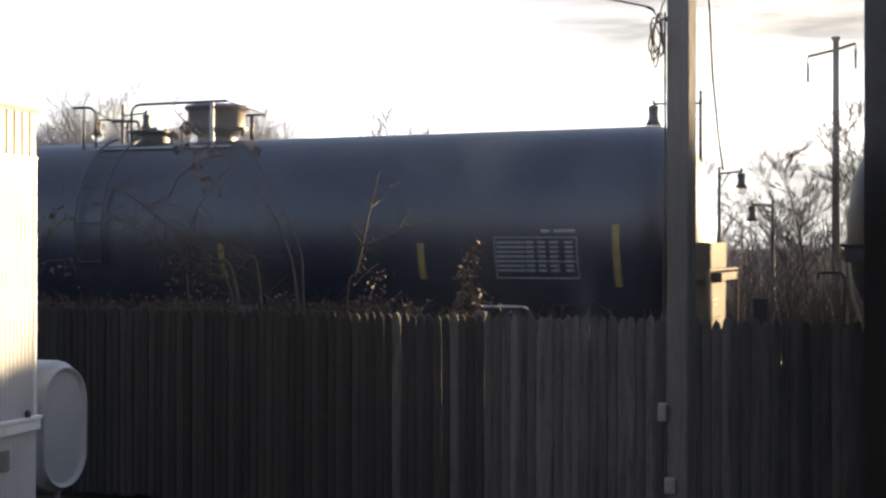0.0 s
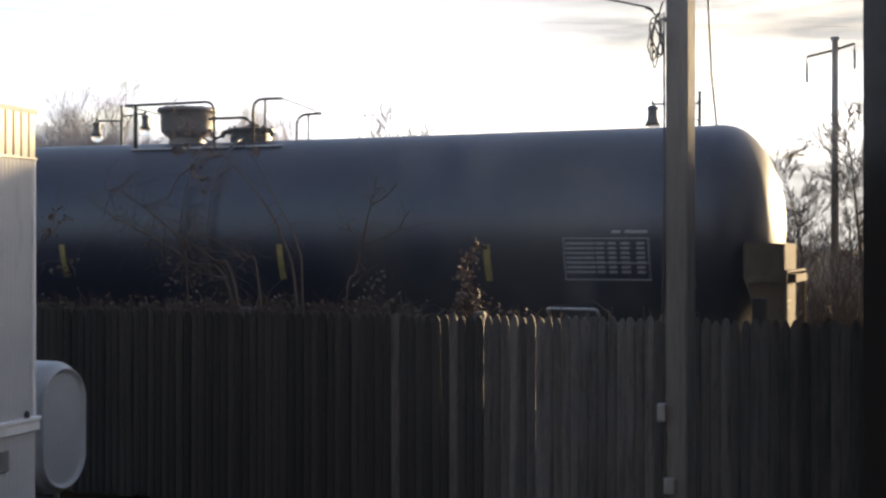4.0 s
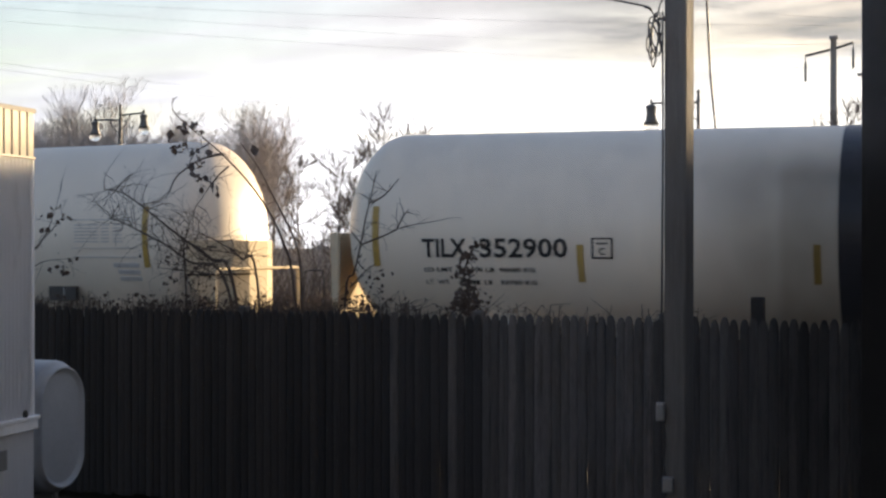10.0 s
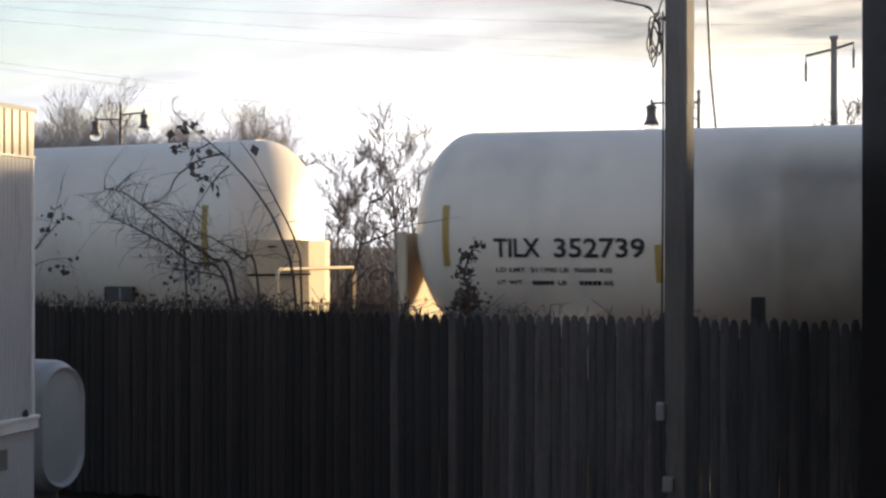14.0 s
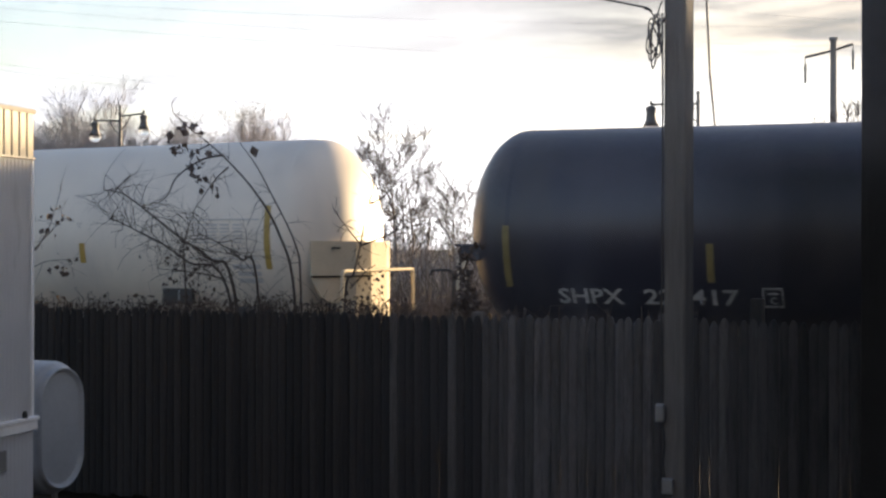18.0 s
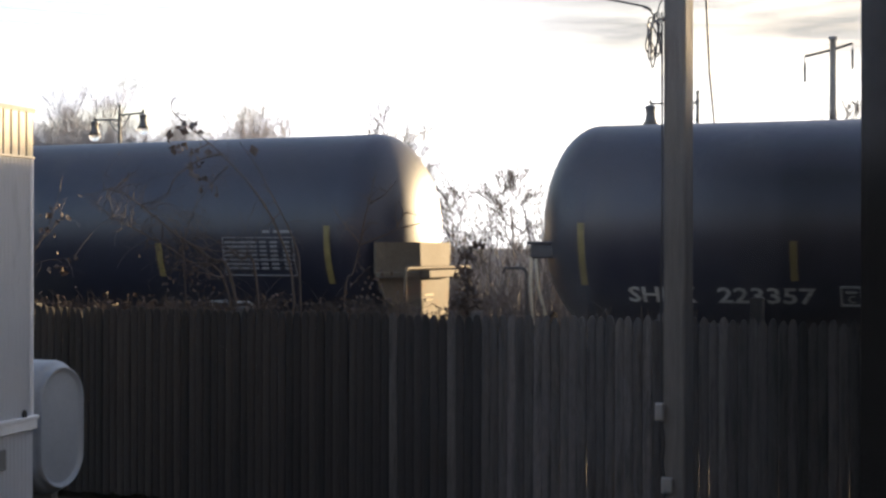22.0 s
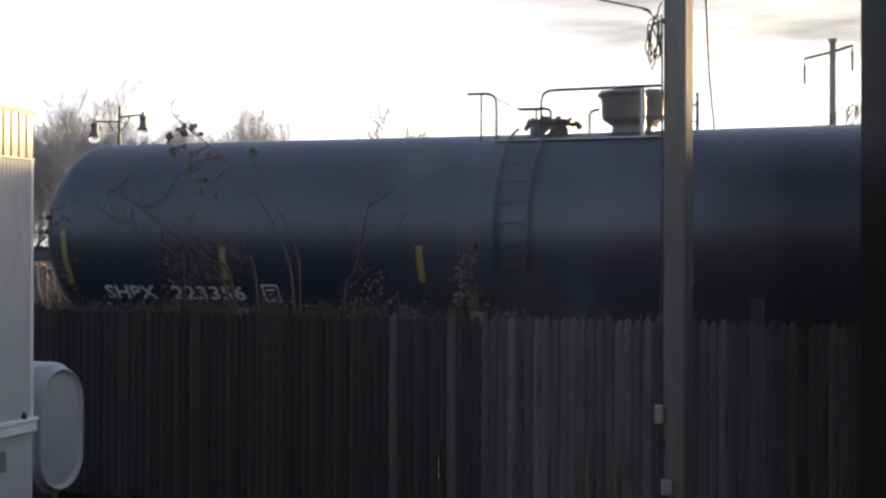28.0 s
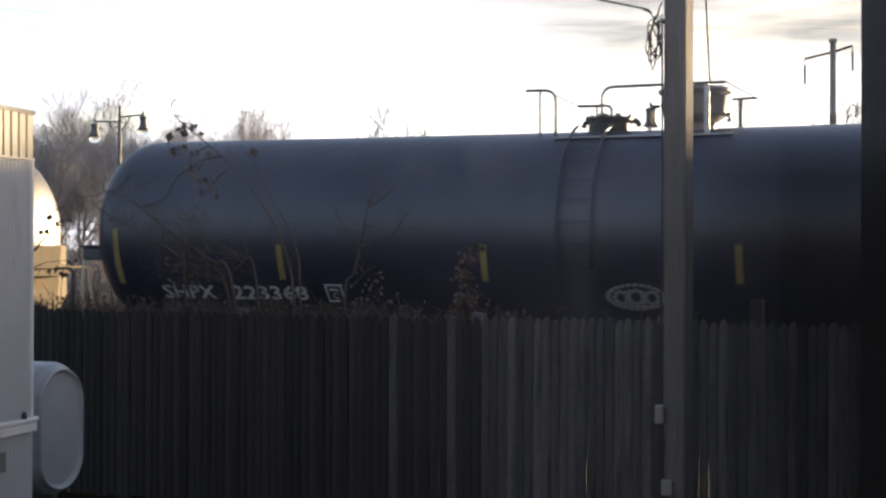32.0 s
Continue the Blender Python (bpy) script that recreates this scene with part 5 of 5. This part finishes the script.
def bare_tree(place, height, spread, seed, label="bare leafless tree with grey-brown branches", far=False):
    rng = random.Random(seed)
    segs, limbs = [], []
    r = height * 0.014
    small = height < 7.6
    for k in range(rng.choice((2, 3, 3)) if small else 1):
        lean = 0.32 if small else 0.07
        grow(rng, segs, limbs, Vector((rng.uniform(-0.2, 0.2) * small, 0, -0.1)), Vector((rng.uniform(-lean, lean), rng.uniform(-lean, lean), 1)).normalized(),
             height * 0.6, r * (0.8 if small else 1), 0, 3 if small else 4, spread, 0.6)
    s = height / max(q.z for _, q, _, _ in segs)
    tree = thing("bare_tree", pose(place.x, place.y, LOW), label, "tree", "bare trees beyond the line")
    twig = HAZED_TWIG if far else TWIG
    for name, group, sides, mm in (("trunk", limbs, 6, BARK), ("crown", segs, 3, twig)):
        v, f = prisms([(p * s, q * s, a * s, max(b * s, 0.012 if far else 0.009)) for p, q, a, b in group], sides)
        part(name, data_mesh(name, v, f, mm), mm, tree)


def open_tree(place, height, reach, seed):
    """A leafless tree whose trunk runs to its top, with limbs that leave it at a wide angle and bend upwards."""
    rng = random.Random(seed)
    limbs, twigs = [], []

    def shoot(p, d, length, r, level):
        n = 6 if level == 0 else 4
        marks = []
        for k in range(n):
            d = (d + Vector((rng.gauss(0, 0.13), rng.gauss(0, 0.13), rng.gauss(0.07, 0.1)))).normalized()
            q = p + d * length / n
            r1 = max(r * (1 - 0.8 * (k + 1) / n), 0.009)
            (limbs if level == 0 else twigs).append((p, q, max(r * (1 - 0.8 * k / n), 0.009), r1))
            p = q
            marks.append((p, d))
        if level < 2:
            for p, d in marks[1 if level == 0 else 0:]:
                for _ in range(2 if level == 0 else 3):
                    side = Vector((rng.gauss(0, 1), rng.gauss(0, 1), rng.gauss(0.35, 0.6))).normalized()
                    shoot(p, (d + side * 0.95).normalized(), length * rng.uniform(0.3, 0.55) * (1 if level == 0 else 0.8), max(r * 0.4, 0.012), level + 1)

    small = height < 7.6
    for _ in range(3 if small else 1):
        p, d = Vector((rng.uniform(-0.5, 0.5) * small, rng.uniform(-0.5, 0.5) * small, -0.1)), Vector((rng.gauss(0, 0.16 * small + 0.03), rng.gauss(0, 0.16 * small + 0.03), 1)).normalized()
        tall = height * (rng.uniform(0.7, 1.0) if small else 1.0)
        r = tall * (0.011 if small else 0.014)
        n = 13
        for k in range(n):
            d = (d + Vector((rng.gauss(0, 0.05), rng.gauss(0, 0.05), 0.05))).normalized()
            q = p + d * tall / n
            limbs.append((p, q, max(r * (1 - k / n), 0.012), max(r * (1 - (k + 1) / n), 0.01)))
            p = q
            f = (k + 1) / n
            if f > 0.22:
                for _ in range(1 if rng.random() < 0.4 else 2):
                    a = rng.uniform(0, 2 * math.pi)
                    side = Vector((math.cos(a), math.sin(a), rng.uniform(0.35, 0.9) - 0.3 * f)).normalized()
                    shoot(p, (side + d * 0.25 * f).normalized(), tall * reach * (0.16 + 0.5 * math.sin(math.pi * min(1.02 - f + 0.12, 1))) * rng.uniform(0.6, 1.0), max(r * 0.5 * (1.1 - f), 0.012), 0 if not small else 1)
    s = height / max(q.z for _, q, _, _ in limbs + twigs)
    tree = thing("bare_tree", pose(place.x, place.y, LOW), "bare leafless tree with a dark trunk and open crown", "tree", "bare trees beyond the line")
    for name, group, sides, mm in (("trunk", limbs, 5, BARK), ("crown", twigs, 3, BARK)):
        v, f = prisms([(p * s, q * s, a, b) for p, q, a, b in group], sides)
        part(name, data_mesh(name, v, f, mm), mm, tree)


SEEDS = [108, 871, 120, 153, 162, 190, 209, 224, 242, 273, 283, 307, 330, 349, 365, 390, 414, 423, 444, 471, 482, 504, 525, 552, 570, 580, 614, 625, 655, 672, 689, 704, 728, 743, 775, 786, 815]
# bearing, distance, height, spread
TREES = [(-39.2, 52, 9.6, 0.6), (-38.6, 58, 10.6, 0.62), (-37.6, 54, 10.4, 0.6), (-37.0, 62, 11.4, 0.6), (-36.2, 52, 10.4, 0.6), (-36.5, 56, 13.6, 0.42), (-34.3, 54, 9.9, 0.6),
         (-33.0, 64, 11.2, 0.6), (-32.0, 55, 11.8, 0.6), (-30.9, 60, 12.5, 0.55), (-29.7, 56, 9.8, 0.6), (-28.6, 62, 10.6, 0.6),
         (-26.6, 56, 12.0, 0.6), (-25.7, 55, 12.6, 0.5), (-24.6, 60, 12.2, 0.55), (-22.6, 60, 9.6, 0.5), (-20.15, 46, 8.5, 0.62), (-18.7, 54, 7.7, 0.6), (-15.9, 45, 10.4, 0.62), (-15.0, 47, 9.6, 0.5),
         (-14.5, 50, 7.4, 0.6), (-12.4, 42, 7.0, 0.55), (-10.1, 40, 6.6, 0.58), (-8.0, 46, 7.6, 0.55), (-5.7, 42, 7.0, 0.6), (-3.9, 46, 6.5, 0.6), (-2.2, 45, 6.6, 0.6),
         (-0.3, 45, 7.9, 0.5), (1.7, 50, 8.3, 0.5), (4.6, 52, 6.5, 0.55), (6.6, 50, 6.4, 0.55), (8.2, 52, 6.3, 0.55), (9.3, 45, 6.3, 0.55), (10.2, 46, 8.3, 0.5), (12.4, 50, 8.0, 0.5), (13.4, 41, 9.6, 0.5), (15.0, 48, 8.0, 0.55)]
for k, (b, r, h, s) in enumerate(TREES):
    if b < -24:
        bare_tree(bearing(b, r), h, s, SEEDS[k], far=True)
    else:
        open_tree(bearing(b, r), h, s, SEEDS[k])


def brush_line():
    """Belts of leafless brush: a dense dark one close behind the line, a taller, thinner one, and the woods on the horizon."""
    rng = random.Random(5)
    for name, count, near, far, low, high, twigs, bark, words in (
            ("brush", 3600, 23.5, 31, 0.8, 2.3, 7, SHRUB_BARK, "dense low leafless brown brush beyond the line"),
            ("brush", 1700, 31, 55, 1.0, 3.7, 7, BARK, "tall leafless brown brush before the far trees"),
            ("far_woods", 1400, 60, 120, 2.4, 5.4, 7, HAZED_TWIG, "far leafless woods along the horizon")):
        segs, thick = [], 1.0 if far < 60 else 2.2
        for _ in range(count):
            p = bearing(rng.uniform(-42, 17), 10, LOW - 0.1)
            p = Vector((p.x, p.y, 0)).normalized() * rng.uniform(near, far) + Vector((0, 0, LOW - 0.1))
            h = low + (high - low) * rng.random() ** 1.7
            d = Vector((rng.gauss(0, 0.3), rng.gauss(0, 0.3), 1)).normalized()
            q = p + d * h * 0.65
            segs.append((p, q, 0.02 * thick, 0.012 * thick))
            for _ in range(twigs):
                e = (d + Vector((rng.gauss(0, 0.5), rng.gauss(0, 0.5), rng.uniform(-0.1, 0.4)))).normalized()
                c = p.lerp(q, rng.uniform(0.25, 1.0))
                m = c + e * h * rng.uniform(0.12, 0.3)
                segs.append((c, m, 0.011 * thick, 0.008 * thick))
                segs.append((m, m + (e + Vector((rng.gauss(0, 0.4), rng.gauss(0, 0.4), 0.2))).normalized() * h * 0.15, 0.008 * thick, 0.004 * thick))
        v, f = prisms(segs)
        tagged(new(name, data_mesh(name, v, f, bark)), words, "brush", kind="stuff")


brush_line()


# ---- shrubs between the fence and the line ----
def leaf_mesh(places, size, rng, name="leaves"):
    verts, faces = [], []
    for p in places:
        a = Vector((rng.gauss(0, 1), rng.gauss(0, 1), rng.gauss(-0.5, 1))).normalized()
        w = a.cross(Vector((rng.gauss(0, 1), rng.gauss(0, 1), rng.gauss(0, 1)))).normalized()
        up = a.cross(w)
        s = size * rng.uniform(0.6, 1.3)
        k = len(verts)
        verts += [p, p + a * s * 0.5 + w * s * 0.38 + up * s * 0.14, p + a * s, p + a * s * 0.5 - w * s * 0.38 + up * s * 0.14, p + a * s * 0.5 - up * s * 0.04]
        faces += [(k, k + 1, k + 4), (k + 1, k + 2, k + 4), (k + 2, k + 3, k + 4), (k + 3, k, k + 4)]
    return data_mesh(name, verts, faces, LEAF)


SHRUB_Y = 12.26


def along(x):
    return place(x, 7.75)[0]


def stem(points, y=SHRUB_Y, wander=0.05, rng=None):
    """A bowed stem through (x, height) points."""
    pts = [Vector((along(x), y + (rng.uniform(-wander, wander) if rng else 0), z)) for x, z in points]
    res = []
    ext = [pts[0] * 2 - pts[1]] + pts + [pts[-1] * 2 - pts[-2]]
    for a, b, c, d in zip(ext, ext[1:], ext[2:], ext[3:]):
        for k in range(5):
            t = k / 5
            res.append(0.5 * (2 * b + (c - a) * t + (2 * a - 5 * b + 4 * c - d) * t * t + (3 * b - a - 3 * c + d) * t ** 3))
    return res + [pts[-1]]


def shrub(name, label, stems, seed, twigs=0, leaves=(), leaf_size=0.07, radius=0.016, twig_len=0.35, droop=0.0):
    """stems: lists of (x, height), each rooted in the ground; leaves: (x, height, spread, count)."""
    rng = random.Random(seed)
    foot = along(stems[0][0][0])
    ob = thing(name, pose(foot, SHRUB_Y, 0), label, "shrub")
    segs, all_pts = [], []
    for i, line in enumerate(stems):
        pts = stem(line, rng=rng)
        r = radius * (1 if i < 1 else (0.8 if i < 3 else 0.6))
        bm = bmesh.new()
        tube(bm, [p - Vector((foot, SHRUB_Y, 0)) for p in pts], [max(r * (1 - 0.75 * k / len(pts)), 0.003) for k in range(len(pts))], 6)
        part("stem", bm, SHRUB_BARK, ob, smooth=True)
        all_pts += [p for p in pts if p.z > 1.8]
    for _ in range(twigs):
        p = rng.choice(all_pts) - Vector((foot, SHRUB_Y, 0))
        d = Vector((rng.gauss(0, 1), rng.gauss(0, 0.5), rng.gauss(0.3 - droop, 0.7))).normalized()
        r = rng.uniform(0.003, 0.006)
        for _ in range(4):
            q = p + d * twig_len * rng.uniform(0.15, 0.4)
            segs.append((p, q, r, r * 0.75))
            if rng.random() < 0.5:
                e = (d + Vector((rng.gauss(0, 0.6), rng.gauss(0, 0.4), rng.gauss(0, 0.6)))).normalized()
                segs.append((q, q + e * twig_len * 0.3, r * 0.7, r * 0.4))
            d = (d + Vector((rng.gauss(0, 0.25), rng.gauss(0, 0.2), rng.gauss(-0.12 - droop * 0.3, 0.2)))).normalized()
            p, r = q, r * 0.75
    if segs:
        v, f = prisms(segs)
        part("twig_mass", data_mesh("twig_mass", v, f, SHRUB_BARK), SHRUB_BARK, ob, kind="stuff")
    places = []
    for x, z, s, n in leaves:
        places += [Vector((along(x) - foot + rng.gauss(0, s), rng.gauss(0, 0.1), z + rng.gauss(0, s))) for _ in range(n)]
    if places:
        part("foliage", leaf_mesh(places, leaf_size, rng, "foliage"), LEAF, ob, "dry curled brown leaves", kind="stuff")


shrub("arching_shrub", "leafless arching shrub with dry leaves behind the fence",
      [[(-3.2, -0.05), (-3.27, 1.95), (-3.45, 2.58), (-3.69, 3.01), (-4.05, 3.38), (-4.42, 3.67), (-4.57, 3.82)],
       [(-3.16, -0.05), (-3.21, 2.01), (-3.27, 2.47), (-3.5, 2.99), (-3.67, 3.27), (-3.83, 3.49)],
       [(-4.05, 3.38), (-4.29, 3.33), (-4.52, 3.16), (-4.68, 2.98), (-4.86, 2.87)], [(-4.19, 3.49), (-4.35, 3.4), (-4.41, 3.23)],
       [(-3.95, 3.25), (-4.13, 3.12), (-4.35, 2.8)]], 11, 34,
      [(-4.44, 3.68, 0.05, 5), (-4.29, 3.64, 0.03, 3), (-4.54, 3.52, 0.05, 5), (-4.5, 3.42, 0.06, 6), (-4.36, 3.3, 0.07, 8), (-4.25, 3.15, 0.07, 9), (-4.13, 3.08, 0.05, 5), (-3.6, 3.3, 0.03, 1)],
      0.1, twig_len=0.24, droop=0.3)
shrub("tangled_shrub", "tangled leafless shrub leaning behind the fence",
      [[(-3.6, -0.05), (-3.93, 2.07), (-4.17, 2.33), (-4.48, 2.55), (-4.79, 2.78), (-5.14, 3.0), (-5.36, 3.05)],
       [(-3.7, -0.05), (-3.99, 2.03), (-4.41, 2.3), (-4.67, 2.47), (-4.91, 2.58), (-5.14, 2.7), (-5.33, 2.75)],
       [(-3.5, -0.05), (-3.69, 2.14), (-3.81, 2.33), (-3.99, 2.44), (-4.29, 2.61)], [(-4.35, -0.05), (-4.44, 2.14), (-4.46, 2.44), (-4.44, 2.64), (-4.32, 2.8)],
       [(-3.99, 2.14), (-4.29, 2.19), (-4.76, 2.24)]], 12, 170,
      [(-4.45, 2.2, 0.16, 34), (-4.3, 2.0, 0.2, 40), (-4.6, 2.5, 0.15, 8)], 0.05, radius=0.019, twig_len=0.42)
shrub("sapling", "slender leafless sapling growing behind the fence",
      [[(-2.8, -0.05), (-2.76, 1.93), (-2.67, 2.2), (-2.61, 2.47), (-2.53, 2.73), (-2.48, 2.92), (-2.42, 3.18)], [(-2.58, 2.47), (-2.34, 2.57), (-2.15, 2.64), (-1.81, 2.7)],
       [(-2.48, 2.87), (-2.34, 2.95), (-2.21, 3.1)], [(-2.62, 2.5), (-2.73, 2.64), (-2.84, 2.81)], [(-2.23, 2.61), (-2.16, 2.73), (-2.13, 2.81)],
       [(-2.71, 2.06), (-2.56, 2.22), (-2.45, 2.29)]], 13, 44,
      [(-2.5, 2.12, 0.1, 26), (-2.58, 1.98, 0.1, 20)], 0.055, radius=0.0135, twig_len=0.17)
shrub("ivy_stalk", "upright stalk wrapped in dry ivy leaves behind the fence",
      [[(-1.52, -0.05), (-1.54, 1.87), (-1.59, 2.17), (-1.51, 2.45), (-1.4, 2.47)]], 14, 10,
      [(-1.54, 1.93, 0.06, 210), (-1.56, 2.06, 0.039, 54), (-1.58, 2.22, 0.031, 48), (-1.54, 2.37, 0.031, 42), (-1.45, 2.47, 0.023, 15)], 0.055, twig_len=0.12)
shrub("corner_shrub", "thin leafless shrub with a few dry leaves beside the home",
      [[(-6.47, -0.05), (-6.39, 2.1), (-6.19, 2.46), (-5.98, 2.62), (-5.87, 2.8)], [(-6.45, -0.05), (-6.37, 2.1), (-6.17, 2.46), (-6.06, 2.65), (-5.96, 2.94)],
       [(-6.43, -0.05), (-6.36, 2.1), (-6.21, 2.25), (-6.02, 2.31), (-5.75, 2.33)]], 15, 10,
      [(-5.87, 2.78, 0.04, 4), (-5.97, 2.88, 0.06, 5), (-6.05, 2.68, 0.05, 8), (-5.87, 2.19, 0.035, 6), (-5.75, 2.28, 0.05, 8), (-6.05, 2.83, 0.03, 2)], 0.065, radius=0.011)


def weeds():
    rng = random.Random(9)
    segs, leafy = [], []
    for _ in range(1900):
        x = rng.choice((rng.uniform(-6.8, -2.3), rng.uniform(-6.8, -2.2), rng.uniform(-4.6, -1.8), rng.uniform(-6.8, 0.6)))
        p = Vector((along(x), rng.uniform(12.02, 12.7), -0.05))
        q = p + Vector((rng.gauss(0, 0.2), rng.gauss(0, 0.1), rng.uniform(1.55, 1.98)))
        segs.append((p, q, 0.006, 0.004))
        for _ in range(5):
            c = p.lerp(q, rng.uniform(0.75, 1.0))
            e = Vector((rng.gauss(0, 0.12), rng.gauss(0, 0.06), rng.uniform(0.0, 0.16)))
            segs.append((c, c + e, 0.004, 0.002))
            if rng.random() < 0.35 and x < -1.2:
                leafy.append(c + e)
    v, f = prisms(segs)
    tagged(new("dry_weeds", data_mesh("dry_weeds", v, f, SHRUB_BARK)), "dry brown weeds standing along the fence", "weeds", kind="stuff")
    tagged(new("weed_leaves", leaf_mesh(leafy, 0.05, rng, "weed_leaves")), "dead leaves clinging to the weeds", "leaves", kind="stuff")


weeds()


# ---- fence ----
def make_fence():
    fence = thing("fence", pose(-2.681, FENCE_Y, 0), "weathered grey wooden stockade picket fence", "fence", kind="structure")
    rng = random.Random(3)
    meshes = []
    for k in range(5):
        w, h, t = 0.04, 1.856, 0.018
        bm = bmesh.new()
        skew = rng.uniform(-0.006, 0.006)
        cols = []
        for u, drop in ((-1, 0.1), (-0.86, 0.055), (-0.6, 0.02), (-0.22, 0.0), (0.22, 0.0), (0.6, 0.02), (0.86, 0.055), (1, 0.1)):
            bow = -0.011 * (1 - abs(u) ** 3)
            top = h - drop + skew * u
            cols.append([bm.verts.new(p) for p in ((u * w, bow, 0.03), (u * w, bow, top), (u * w, t, top), (u * w, t, 0.03))])
        for a, b in zip(cols, cols[1:]):
            for q in range(4):
                bm.faces.new((a[q], b[q], b[(q + 1) % 4], a[(q + 1) % 4]))
        bm.faces.new(cols[0])
        bm.faces.new(cols[-1][::-1])
        bmesh.ops.recalc_face_normals(bm, faces=bm.faces[:])
        old = bm.copy()
        meshes.append((mesh_of(bm, "picket", PICKET), mesh_of(old, "picket", OLD_PICKET)))
    x, k = -8.6, 0
    while x < 4.2:
        spot = 1.0427 * x - 2.681
        aged = spot < -4.98 or (spot < -4.02 and rng.random() < 0.5)   # the older, browner panels
        part("picket", rng.choice(meshes)[aged], PICKET, fence, "" if x > -8.5 else "old brown picket",
             at=pose(1.0427 * x, rng.uniform(-0.003, 0.003), rng.uniform(-0.022, 0.012), 0, rng.uniform(-0.25, 0.25), rng.uniform(-2, 2)))
        x += 0.0772 + rng.uniform(-0.002, 0.002) + (0.0035 if rng.random() < 0.07 else 0)
    for z in (0.3, 0.95, 1.58):
        bm = bmesh.new()
        box(bm, -8.97, 4.38, 0.026, 0.066, z, z + 0.085)
        part("rail", bm, PICKET, fence)
    bm = bmesh.new()
    box(bm, -0.05, 0.05, 0.07, 0.17, -0.1, 1.88, 0.012)
    post = mesh_of(bm, "post", PICKET)
    for x in (-8.2, -6.0, -3.7, -1.42, 0.2, 3.2):
        part("post", post, PICKET, fence, at=pose(1.0427 * x, 0, 0))
    bm = bmesh.new()
    box(bm, -0.055, 0.055, -0.055, 0.055, -0.1, 2.03, 0.014)
    part("post", bm, OLD_PICKET, fence, "taller dark square post", at=pose(0.977, 0.2, 0))


make_fence()


# ---- what moves ----
def motions():
    for car, cx in CARS:
        walk(car, [(0, pose(cx, TRACK_Y, LOW)), (32, pose(cx - SPEED * 32, TRACK_Y, LOW))])
    step = 0.15
    turns = [k * step for k in range(int(32 / step) + 1)] + [32.0]
    for wp, x in WHEELS:
        walk(wp, [(t, pose(x, 0, 0.43, 0, -math.degrees(SPEED * t / 0.43), 0)) for t in turns])


motions()
